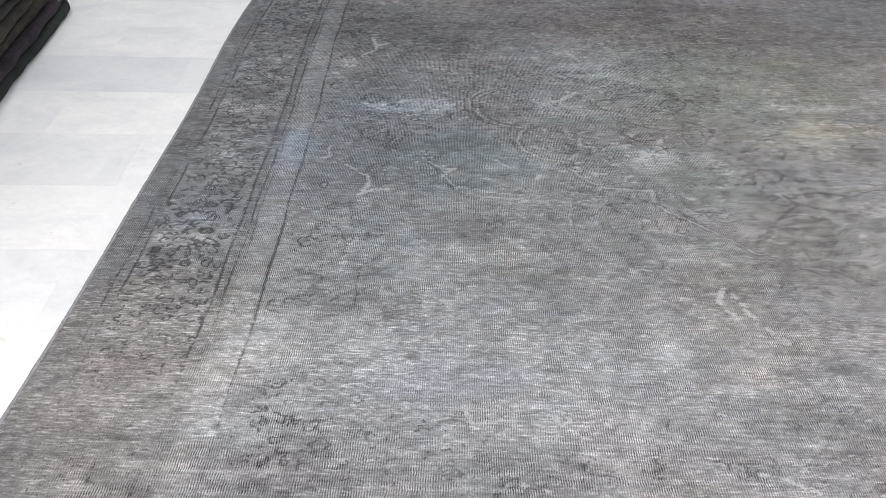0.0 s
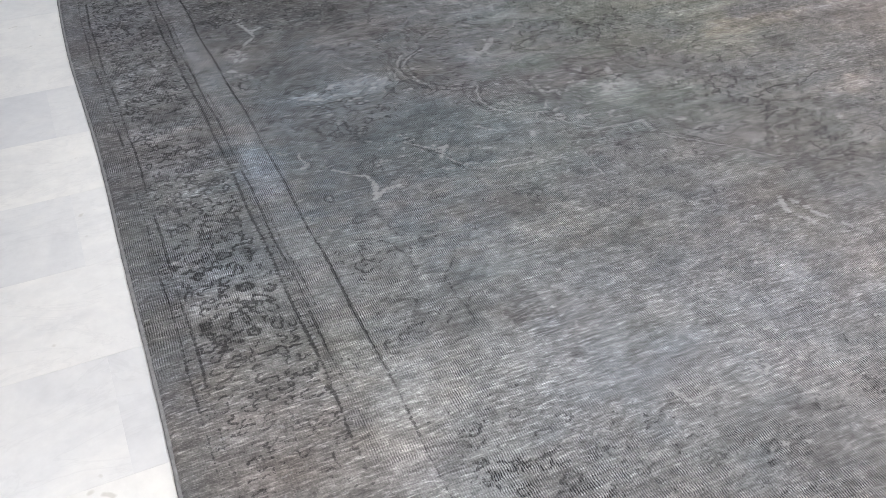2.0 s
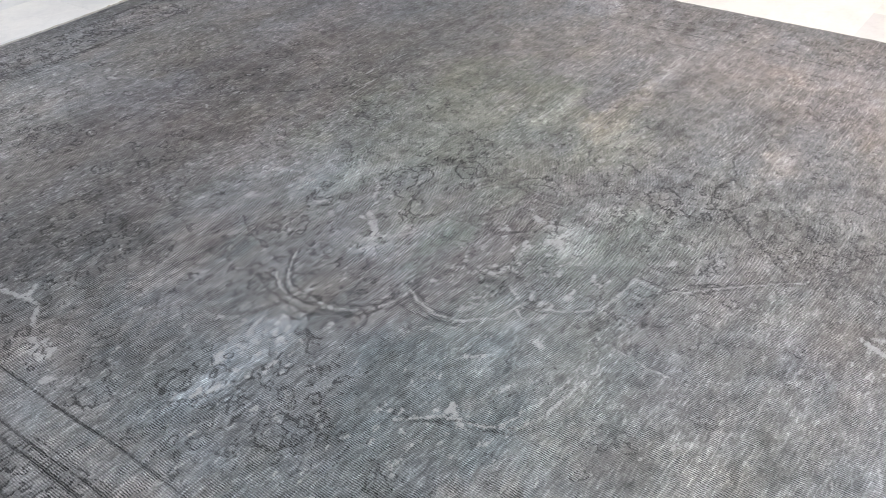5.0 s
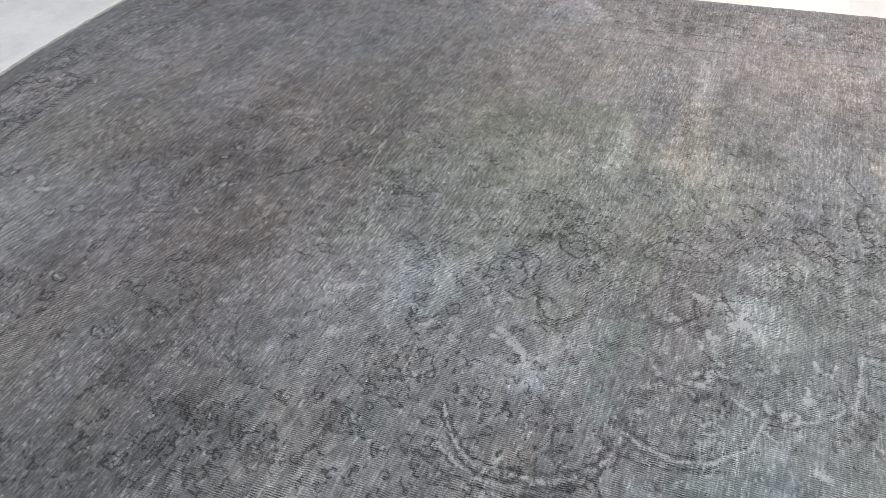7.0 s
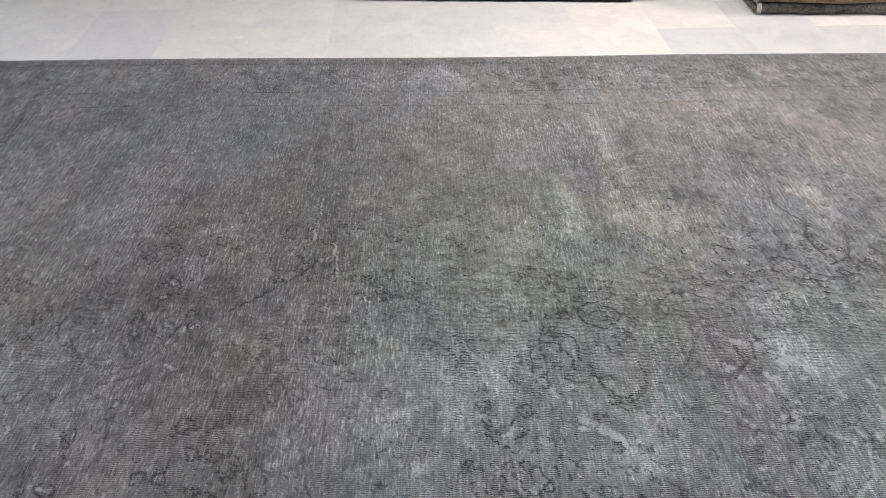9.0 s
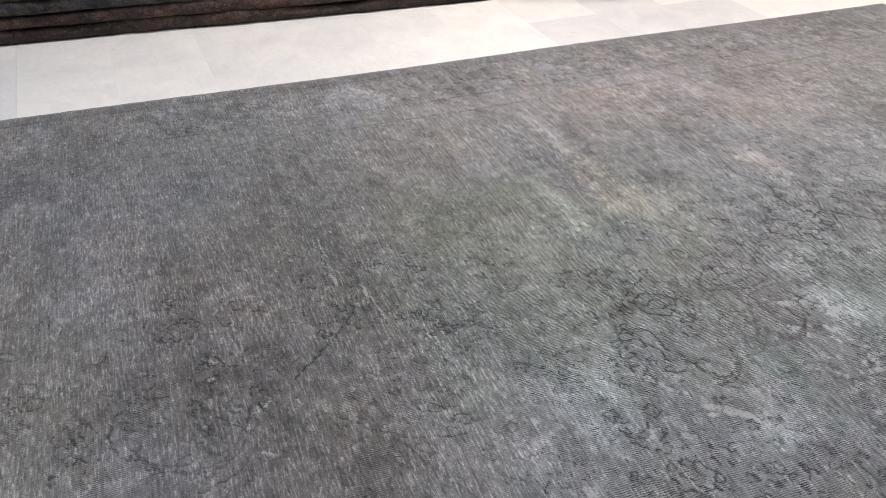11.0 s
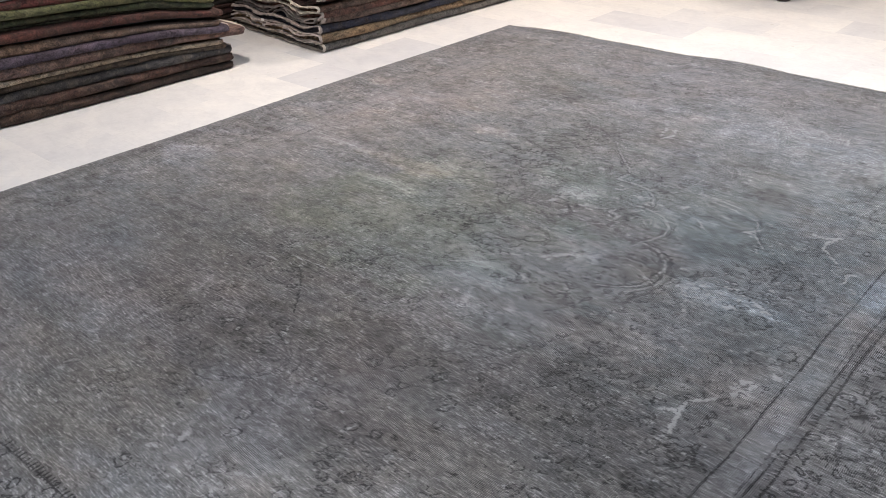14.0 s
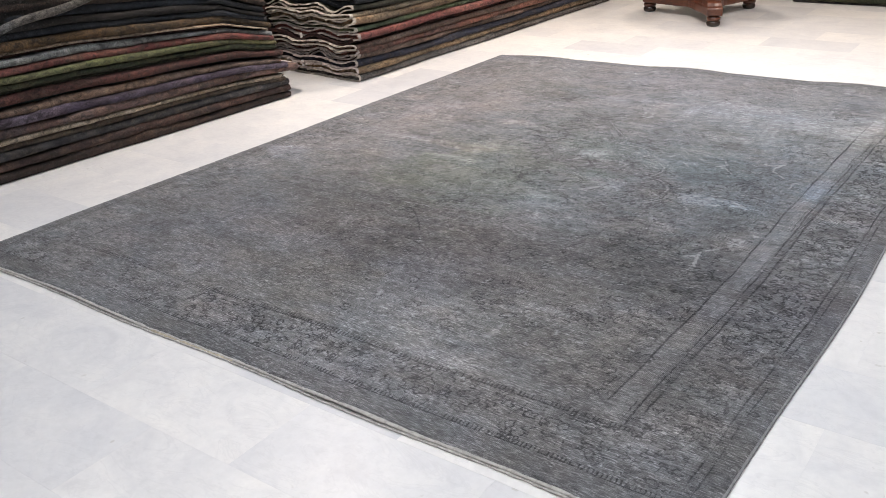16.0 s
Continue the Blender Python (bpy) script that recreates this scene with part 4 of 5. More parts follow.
wear = np.clip(0.86 + 0.30 * cloth_noise(0.35, 0.25) + 0.25 * cloth_noise(0.1, 0.08) + 0.2 * FRAY, 0.25, 1)
ink *= 1 - 0.5 * (1 - ease(np.hypot((WX - 0.50) / 0.62, (WY - 1.45) / 0.30) + 0.5 * RAGGED, 0.7, 1.15))
ink *= 1 - 0.4 * (1 - ease(V, 0.3, 0.5))
ink *= 1 - 0.30 * ease(WX, 1.0, 1.4) * ease(SIDES, 0.29, 0.33)
ink *= 1 - 0.13 * ease(EDGE, 0.40, 0.46) * ease(WY, 2.1, 2.3)
ink *= 1 + band(EDGE, 0.09, 0.285) * (0.34 * LEFT * (1 - 0.6 * ease(WY, 3.2, 3.8)) + 0.06 * ((V > RUG_L - 0.3) & ~LEFT))
worn_end = (1 - ease(WY, 1.20, 1.70)) * (1 - ease(WX, -0.42, -0.30))
ink *= 1 - 0.55 * worn_end
dye *= 1 + 0.10 * worn_end[..., None]
ink *= 1 - 0.28 * ease(EDGE, 0.40, 0.46) * (1 - ease(np.hypot((WX - 0.2) / 0.62, (WY - 1.6) / 0.75) + 0.3 * RAGGED, 0.8, 1.1))
wear *= 1 - 0.12 * ease(WX, 0.8, 1.3) * (V < RUG_L - 0.4)
wear = np.maximum(wear, 0.98 * ((U < 0.33) | (V > RUG_L - 0.33)) * (0.8 + 0.2 * FRAY))
# where the pile is so low that the warp ribs show, and where it still stands in tufts
bare = 0.80 + 0.40 * cloth_noise(0.30, 0.26) + 0.35 * cloth_noise(0.10, 0.09) - 0.75 * ease(WY, 2.9, 3.2) - 0.55 * ease(WX, 0.72, 1.3) - 0.35 * (SIDES < 0.3) - 0.3 * worn_end
bare = 0.10 + 0.95 * ease(bare, 0.05, 0.80)
bare = np.maximum(bare, 0.45 * ease(EDGE, 0.38, 0.42) * (1 - ease(WX, 0.65, 0.9)) * (1 - ease(WY, 2.8, 3.0)))
tuft = np.clip(0.92 - 0.45 * bare - 0.18 * ease(WX, 0.8, 1.4) - 0.16 * ease(WX, 1.5, 1.85) + 0.25 * cloth_noise(0.12, 0.10), 0.35, 1.2)
dye = np.clip(dye, 0.02, 0.6)


def rug():
    fx, fy = U / RUG_W, V / RUG_L
    left = -0.800 - 0.026 * ease(WY, 2.2, 3.2) + 0.003 * np.sin(WY * 5.1)
    right = 2.178 + 0.014 * ease(WY, 3.0, 1.2) + 0.004 * np.sin(WY * 3.7 + 1)
    px = left + (right - left) * fx
    far = 0.470 + 0.030 * px + 0.026 * px * px + 0.006 * np.sin(px * 7.0)
    near = 4.482 + 0.031 * px + 0.005 * np.sin(px * 6.3 + 0.8)
    py = far + (near - far) * fy
    lift = np.exp(-((V - RUG_L) / 0.10) ** 2) * np.clip(np.sin(px * 5.3 + 0.6) + 0.3 * np.sin(px * 13), 0, 2) * 0.006
    lift += np.exp(-(V / 0.10) ** 2) * np.clip(np.sin(px * 6.1 + 2.6), 0, 2) * 0.010
    pz = 0.0095 + 0.0010 * cloth_noise(0.5, 0.4) + 0.0006 * FRAY - 0.0022 * ink + 0.0008 * chalk + lift
    pz = pz - 0.004 * (1 - ease(EDGE, 0.0, 0.012))
    top = np.stack([px, py, pz], -1).reshape(-1, 3)
    # the rim that goes down to the floor
    index = np.arange(NU * NV).reshape(NV, NU)
    rim = np.concatenate([index[0, :], index[1:, -1], index[-1, -2::-1], index[-2:0:-1, 0]])
    down = top[rim].copy()
    down[:, 2] = np.maximum(0.0008, down[:, 2] - 0.006)
    co = np.concatenate([top, down])
    a = index[:-1, :-1].ravel()
    quads = np.stack([a, a + 1, a + 1 + NU, a + NU], -1)
    k = np.arange(len(rim))
    k2 = (k + 1) % len(rim)
    skirt = np.stack([rim[k2], rim[k], NU * NV + k, NU * NV + k2], -1)
    faces = np.concatenate([quads, skirt])
    mesh = bpy.data.meshes.new("wool_face")
    mesh.vertices.add(len(co))
    mesh.vertices.foreach_set("co", co.ravel().astype(np.float32))
    mesh.loops.add(faces.size)
    mesh.loops.foreach_set("vertex_index", faces.ravel().astype(np.int32))
    mesh.polygons.add(len(faces))
    mesh.polygons.foreach_set("loop_start", np.arange(0, faces.size, 4, dtype=np.int32))
    mesh.update(calc_edges=True)
    colours = np.ones((len(co), 4), np.float32)
    colours[:NU * NV, :3] = dye.reshape(-1, 3)
    colours[NU * NV:, :3] = dye.reshape(-1, 3)[rim] * 0.7
    colours[:NU * NV, 3] = tuft.ravel()
    layer = mesh.attributes.new("dye", "FLOAT_COLOR", "POINT")
    layer.data.foreach_set("color", colours.ravel())
    marks = np.zeros((len(co), 4), np.float32)
    marks[:NU * NV, 0], marks[:NU * NV, 1], marks[:NU * NV, 2] = ink.ravel(), chalk.ravel(), wear.ravel()
    marks[:NU * NV, 3] = bare.ravel()
    layer = mesh.attributes.new("marks", "FLOAT_COLOR", "POINT")
    layer.data.foreach_set("color", marks.ravel())
    mesh.polygons.foreach_set("use_smooth", [True] * len(mesh.polygons))
    root = tagged(new("area_rug"), "large worn grey overdyed wool rug spread on marble", "rug")
    part_mesh("wool_face", mesh, WOOL, root)

    def cord(name, line, radius, material, label, ragged):
        """A thin bound edge that follows the rug's rim."""
        bm = bmesh.new()
        rings = []
        for n, (x, y, z) in enumerate(line):
            r = radius * (1 + ragged * noise.noise((x * 21, y * 21, 3.0)) + 0.6 * ragged * noise.noise((x * 90, y * 90, 7.0)))
            ahead, behind = line[min(n + 1, len(line) - 1)], line[max(n - 1, 0)]
            t = Vector(ahead) - Vector(behind)
            side = Vector((t.y, -t.x, 0)).normalized()
            rings.append([bm.verts.new((x + side.x * r * 1.25 * math.cos(q), y + side.y * r * 1.25 * math.cos(q), max(0.001, z + r * math.sin(q)))) for q in (k * math.pi / 4 for k in range(8))])
        for p, q in zip(rings, rings[1:]):
            for n in range(8):
                bm.faces.new((p[n], p[(n + 1) % 8], q[(n + 1) % 8], q[n]))
        bmesh.ops.recalc_face_normals(bm, faces=bm.faces)
        smooth(part(name, bm, material, root, label))

    every = 3
    cord("fringe", [(px[-1, i], py[-1, i] + 0.003, pz[-1, i] - 0.0005) for i in range(0, NU, every)], 0.0048, CORD, "frayed off-white cotton end cord", 0.5)
    cord("fringe", [(px[0, i], py[0, i] - 0.002, pz[0, i] - 0.001) for i in range(0, NU, every)], 0.004, CORD, "frayed off-white cotton end cord", 0.5)
    cord("fringe", [(px[-1, i], py[-1, i] + 0.0135 + 0.002 * noise.noise((px[-1, i] * 30, 0.0, 8.0)), 0.0032) for i in range(0, NU, every)], 0.0028, CORD, "thin outer thread of the end cord", 0.6)
    worn_out = [i for i in range(0, NU, 2) if 0.62 < px[-1, i] < 1.02]
    cord("fringe", [(px[-1, i], py[-1, i] + 0.007 + 0.004 * noise.noise((px[-1, i] * 60, 0.0, 2.0)), pz[-1, i] - 0.001) for i in worn_out], 0.0042, FRAY_BROWN, "cream frayed stretch of the end cord", 1.1)
    cord("selvage", [(px[j, 0] - 0.001, py[j, 0], pz[j, 0] - 0.001) for j in range(0, NV, every)], 0.0035, SELVAGE, "dark grey overcast side edge", 0.25)
    cord("selvage", [(px[j, -1] + 0.001, py[j, -1], pz[j, -1] - 0.001) for j in range(0, NV, every)], 0.0035, SELVAGE, "dark grey overcast side edge", 0.25)
    return root


rug()

# ---- stacks of folded rugs ----
def shade(r, g, b):
    """A dye given by its look under white light, 0 to 255."""
    mean = (r + g + b) / 3
    r, g, b = (mean + 1.04 * (c - mean) for c in (r, g, b))
    return tuple(((c / 255) / 12.92 if c < 11 else ((c / 255 + 0.055) / 1.055) ** 2.4) for c in (r, g, b))


# the far stack's greys and browns are lightened copies, in place of stronger lamplight
DYES = {
    "soot": ((24, 22, 22), (32, 30, 30), (40, 36, 34)), "green_black": ((20, 30, 27), (28, 38, 33), (16, 22, 21)), "brown_black": ((40, 30, 21), (50, 40, 27), (30, 22, 17)),
    "umber": ((46, 37, 33), (60, 46, 42), (84, 70, 62)), "rosewood": ((74, 52, 46), (60, 48, 46), (100, 84, 76)), "charcoal": ((48, 48, 52), (72, 70, 72), (104, 98, 92)),
    "taupe": ((82, 71, 62), (62, 55, 49), (99, 90, 74)), "sand": ((164, 152, 136), (146, 134, 120), (122, 110, 98)), "mauve_grey": ((96, 76, 72), (78, 70, 72), (124, 104, 92)),
    "lavender": ((74, 65, 80), (92, 84, 96), (58, 48, 62)), "fawn": ((114, 94, 82), (92, 78, 72), (132, 114, 98)), "teal": ((28, 44, 47), (36, 53, 54), (21, 31, 34)),
    "brick_red": ((84, 52, 48), (76, 58, 52), (66, 48, 44)), "bottle_green": ((42, 50, 34), (58, 62, 46), (76, 72, 58)), "olive": ((92, 96, 66), (108, 106, 80), (70, 74, 52)),
    "moss": ((57, 59, 47), (72, 72, 59), (45, 46, 39)), "rose": ((110, 62, 60), (94, 68, 60), (88, 76, 66)), "ice_grey": ((132, 136, 136), (108, 112, 114), (84, 86, 88)),
    "maroon": ((50, 24, 24), (62, 36, 31), (40, 22, 22)), "camel": ((82, 66, 46), (66, 56, 43), (52, 42, 35)), "ink_blue": ((30, 36, 44), (44, 49, 58), (26, 28, 33)),
    "navy": ((36, 40, 56), (46, 48, 60), (66, 58, 58)), "salmon": ((134, 88, 80), (112, 62, 60), (92, 62, 58)), "sage": ((84, 96, 74), (94, 102, 82), (66, 76, 58)),
    "olive_black": ((44, 40, 28), (34, 32, 26), (54, 48, 34)), "khaki": ((104, 84, 60), (82, 70, 54), (126, 104, 76)), "smoke": ((86, 84, 82), (106, 102, 98), (70, 68, 68)), "oat": ((122, 104, 84), (104, 92, 76), (138, 120, 98)), "cocoa": ((92, 76, 68), (108, 92, 84), (76, 62, 58)),
    "clay": ((114, 78, 70), (96, 74, 68), (128, 100, 88)), "stone": ((122, 112, 96), (104, 98, 86), (140, 128, 112)), "violet_black": ((34, 22, 38), (42, 30, 44), (22, 17, 25)), "pewter": ((80, 80, 80), (100, 100, 100), (62, 62, 64)),
}
PILES = {key: pile(key + "_pile", *(shade(*c) for c in three)) for key, three in DYES.items()}


def fold_sweep(rows, loop):
    """A band swept along the rows: each row is a closed loop of points; both ends are closed with strips."""
    bm = bmesh.new()
    rings = [[bm.verts.new(p) for p in row] for row in rows]
    n = loop
    for a, b in zip(rings, rings[1:]):
        for i in range(n):
            bm.faces.new((a[i], a[(i + 1) % n], b[(i + 1) % n], b[i]))
    for ring in (rings[0], rings[-1]):
        for i in range(n // 2 - 1):
            bm.faces.new((ring[i], ring[i + 1], ring[n - 2 - i], ring[n - 1 - i]))
    bmesh.ops.recalc_face_normals(bm, faces=bm.faces)
    return bm


def folded_profile(depth, thick, sheet, steps, setback=0.0):
    """A sheet folded over: along the bottom to the front, round the bend, back along the top. (distance from the front, height)"""
    r = thick / 2
    ds = [depth * (1 - k / steps) for k in range(steps)]
    outer = [(max(d, r), 0.0) for d in ds] + [(r - r * math.sin(a), r - r * math.cos(a)) for a in (math.pi * k / 8 for k in range(9))] + [(max(d, r), thick) for d in reversed(ds)]
    q = r - sheet
    inner = [(max(d, r), sheet) for d in ds] + [(r - q * math.sin(a), r - q * math.cos(a)) for a in (math.pi * k / 8 for k in range(9))] + [(max(d, r), thick - sheet) for d in reversed(ds)]
    return [(d + setback, z) for d, z in outer + inner[::-1]]


class Stack:
    """Folded rugs on one another, against a front line that runs from start along the way."""

    def __init__(self, start, end, inward, depth, seed, wave=0.0, swell=None, group=""):
        self.start, self.depth, self.seed, self.wave, self.group = Vector((*start, 0)), depth, seed, wave, group
        self.way = Vector((*end, 0)) - self.start
        self.long = self.way.length
        self.way.normalize()
        self.inward = Vector((*inward, 0)).normalized()
        self.height = 0.001
        self.count = 0
        self.swell = swell or (lambda s: 1.0)

    def lay(self, dye, thick, label, out=0.0, forth=0.0, folds=2, fringe=False, tag=False, segments=72):
        """out: how far the front stands proud; forth: how far the near end reaches beyond the line."""
        self.count += 1
        seed = self.seed * 10 + self.count
        steps = 40 if self.wave else 5
        middle = self.start + self.way * (self.long / 2)
        base = Vector((middle.x, middle.y, 0))
        root = tagged(new("folded_rug"), label, "folded rug", self.group)
        root.location = (base.x, base.y, self.height)

        def at(s, d, z):
            along = self.long * s
            front = 0.020 * noise.noise((along * 1.7, seed * 3.1, 0.0)) + 0.010 * noise.noise((along * 7.0, seed * 3.1, 4.0)) + 0.005 * noise.noise((along * 19.0, seed * 3.1, 6.0)) - out
            lift = self.height * self.swell(s) + z * self.swell(s) * (1 + 0.30 * noise.noise((along * 2.3, seed * 1.7, 9.0)) + 0.16 * noise.noise((along * 7.3, seed * 1.7, 2.0)))
            lift += 0.022 * noise.noise((along * 1.3, self.seed, 1.0)) * min(1.0, self.height * 4)
            if self.wave:
                near = math.exp(-along / 0.16)
                lift += near * self.wave * (0.5 + 1.3 * ((seed * 0.618) % 1)) * min(1.0, (self.height + z) * 9) * (0.9 * math.sin(d * 17 + self.seed) + 0.30 * math.sin(d * 29 + seed * 1.9) + 0.35 * math.sin(d * 12 + seed * 0.7))
            p = self.start + self.way * (along - forth * (1 - s)) + self.inward * (d + front)
            if not self.wave:
                p += self.inward * (0.030 * max(0.0, 1 - along / 0.045) ** 2 * max(0.0, 1 - d / 0.25))
            if d < 0.1:
                p -= self.way * 0.012 * noise.noise((d * 30, z * 60, seed)) * math.exp(-along / 0.05)
            return (p.x - base.x, p.y - base.y, max(lift, 0.001) - self.height)

        ends = [0.0, 0.004 / self.long, 0.010 / self.long, 0.020 / self.long, 0.05 / self.long]
        pinch = [0.74, 0.90, 0.97, 1.0, 1.0] if not self.wave else [0.93, 0.98, 1.0, 1.0, 1.0]
        where = ends + [0.03 + 0.97 * (k / segments) for k in range(segments + 1)]
        pinch += [1.0] * (segments + 1)
        each = thick / folds
        for k in range(folds):
            sheet = each * (0.47 if self.wave else 0.44)
            profile = folded_profile(self.depth, each * 0.97, sheet, steps, 0.004 * (k % 2) + 0.006 * noise.noise((seed, k, 2.0)))
            profile = [(d, z + k * each) for d, z in profile]
            mid = (k + 0.5) * each
            rows = [[at(s, d, mid + (z - mid) * f) for d, z in profile] for s, f in zip(where, pinch)]
            body = smooth(part("folded_layer", fold_sweep(rows, len(profile)), PILES[dye], root))
            if fringe:
                pale = self.count % 5 == 1 or self.count >= 9
                tips = [-0.016 / self.long, -0.005 / self.long, 0.002 / self.long]
                puff = folded_profile(self.depth, each * (0.99 if self.wave else 0.82), 0.0100 if self.wave else 0.0058, steps, 0.003 * (k % 2) + 0.006 * noise.noise((seed, k, 2.0)))
                puff = [(d - 0.001, z + k * each + (0.0 if self.wave else each * 0.09)) for d, z in puff]
                part("fringe", fold_sweep([[at(s * (1 + 1.3 * noise.noise((d * 70, z * 90, seed)) + 0.8 * noise.noise((d * 9, seed, 5.0))), d, z + 0.004 * noise.noise((d * 120, z * 160, s * 500))) for d, z in puff] for s in tips], len(puff)), CREAM if pale else MAUVE, body, "cream cotton warp ends" if pale else "greyed mauve warp ends")
        if tag:
            p = Vector(at(0.0, self.depth * tag, thick * 0.4)) - self.way * 0.020
            bm = bmesh.new()
            box(bm, -0.012, 0.012, -0.0015, 0.0015, -0.042, 0.0, 0.001)
            label_tag = part("tag", bm, PAPER, root, "small white paper price tag")
            label_tag.matrix_local = Matrix.Translation(p) @ Matrix.Rotation(radians(8), 4, "Y")
        self.height += thick
        return root


def rug_label(colour):
    return colour + " overdyed rug folded flat in a stack"


# long stack beside the rug's far side
side_stack = Stack((2.775, 2.165), (2.925, 5.25), (1, 0.03), 0.62, 3, swell=lambda s: 0.86 + 0.12 * min(1.0, s * 9) + 0.20 * min(1.0, s * 2.4), group="side stack of folded rugs")
for dye, thick, colour, out, forth, folds in (
    ("umber", 0.044, "dark brown", 0.014, 0.0, 1), ("rosewood", 0.042, "rosy brown", 0.010, 0.01, 1), ("charcoal", 0.038, "charcoal patterned", 0.006, 0.014, 1),
    ("taupe", 0.026, "dull taupe", -0.006, -0.02, 1), ("sand", 0.024, "pale sand", 0.010, -0.03, 1), ("mauve_grey", 0.042, "mauve grey", 0.010, 0.10, 1),
    ("lavender", 0.040, "greyed lavender", 0.016, 0.0, 1), ("fawn", 0.034, "fawn brown", 0.004, -0.04, 1), ("teal", 0.014, "dark teal", -0.040, 0.0, 1),
    ("brick_red", 0.042, "brick red and brown", 0.012, -0.02, 1), ("moss", 0.014, "dull moss", -0.020, -0.05, 1), ("bottle_green", 0.030, "bottle green", 0.002, -0.06, 1),
    ("olive", 0.032, "light olive green", 0.012, -0.06, 1), ("rose", 0.034, "faded red", 0.006, -0.08, 1),
    ("ice_grey", 0.030, "pale ice grey", 0.008, -0.09, 1), ("maroon", 0.014, "dark maroon", -0.030, -0.09, 1), ("sand", 0.012, "pale sand", 0.002, -0.11, 1),
    ("camel", 0.038, "camel brown", 0.012, -0.08, 1), ("ink_blue", 0.034, "blue-black", 0.002, -0.10, 1), ("soot", 0.034, "soot black", 0.008, -0.12, 1),
    ("ink_blue", 0.038, "blue-black", 0.0, -0.12, 1), ("umber", 0.040, "dark brown", 0.004, -0.1, 1),
):
    side_stack.lay(dye, thick, rug_label(colour), out, forth, folds, dye in ("charcoal", "mauve_grey", "lavender", "fawn", "ice_grey", "rose"))

# stack further along, with its open fold ends towards the gap
end_stack = Stack((2.615, 1.705), (2.545, -1.65), (1, -0.06), 0.86, 8, wave=0.013, group="far stack of folded rugs")
for dye, thick, colour, out, folds, fringe, tag in (
    ("smoke", 0.044, "grey patterned", 0.010, 1, True, 0), ("oat", 0.038, "khaki brown", 0.004, 1, True, 0), ("navy", 0.046, "navy blue", 0.008, 1, True, 0.62),
    ("cocoa", 0.034, "greyed brown", -0.004, 1, True, 0), ("clay", 0.040, "red-brown", 0.006, 1, True, 0), ("cocoa", 0.038, "taupe brown", 0.002, 1, True, 0),
    ("maroon", 0.028, "dark maroon", -0.020, 1, False, 0), ("salmon", 0.044, "salmon red", 0.026, 1, True, 0.66), ("sage", 0.040, "soft green", 0.002, 1, True, 0),
    ("oat", 0.048, "khaki", 0.014, 1, True, 0), ("stone", 0.040, "camel brown", 0.004, 1, True, 0), ("moss", 0.038, "dark moss", 0.0, 1, True, 0),
    ("ink_blue", 0.040, "blue-black", 0.004, 1, False, 0), ("charcoal", 0.040, "charcoal", 0.0, 1, False, 0), ("rosewood", 0.042, "red-brown", 0.0, 1, False, 0),
):
    end_stack.lay(dye, thick, rug_label(colour), out, 0.018 * math.sin(7.7 * end_stack.count), folds, fringe, tag)

# dark rugs piled behind the gap between the two long stacks
back_stack = Stack((3.50, 1.25), (3.52, 3.05), (1, 0), 0.30, 9, group="back stack of folded rugs")
for dye, colour in (("umber", "dark brown"), ("maroon", "dark maroon"), ("soot", "soot black"), ("maroon", "dark maroon"), ("umber", "dark brown"), ("soot", "soot black"), ("maroon", "dark maroon"), ("soot", "soot black"), ("maroon", "dark maroon"), ("soot", "soot black"), ("umber", "dark brown"), ("soot", "soot black")):
    back_stack.lay(dye, 0.062, rug_label(colour), 0.01 * math.sin(5.1 * back_stack.count))

# dark stack beyond the rug's other side
dark_stack = Stack((-1.525, 3.440), (-1.26, 1.45), (-1, -0.13), 0.60, 5, group="dark stack of folded rugs")
for dye, thick, colour, out in (
    ("green_black", 0.046, "green-black", 0.012), ("violet_black", 0.046, "violet black", 0.004), ("brown_black", 0.050, "brown-black", 0.0), ("olive_black", 0.044, "dark olive brown", -0.004),
    ("soot", 0.044, "soot black", -0.004), ("olive_black", 0.044, "dark olive brown", 0.0), ("soot", 0.044, "soot black", -0.004),
):
    dark_stack.lay(dye, thick, rug_label(colour), out, 0.0, 1)

# green stack at the far end of the room; a thin dark layer draws the line at its base
green_stack = Stack((1.045, -2.130), (-1.55, -2.21), (0.03, -1), 0.60, 6, group="green stack of folded rugs")
for dye, thick, colour, out in (("charcoal", 0.016, "black-green", -0.01), ("bottle_green", 0.05, "bottle green", 0.01), ("bottle_green", 0.05, "bottle green", 0.0), ("moss", 0.05, "dark moss", 0.0)):
    green_stack.lay(dye, thick, rug_label(colour), out, 0.0, 1)
brown_stack = Stack((1.10, -2.24), (1.75, -2.24), (0, -1), 0.55, 7, group="brown stack of folded rugs")
for dye, thick, colour, out in (("umber", 0.05, "dark brown", 0.0), ("umber", 0.05, "dark brown", 0.01), ("rosewood", 0.05, "red-brown", 0.0)):
    brown_stack.lay(dye, thick, rug_label(colour), out, 0.0, 1)


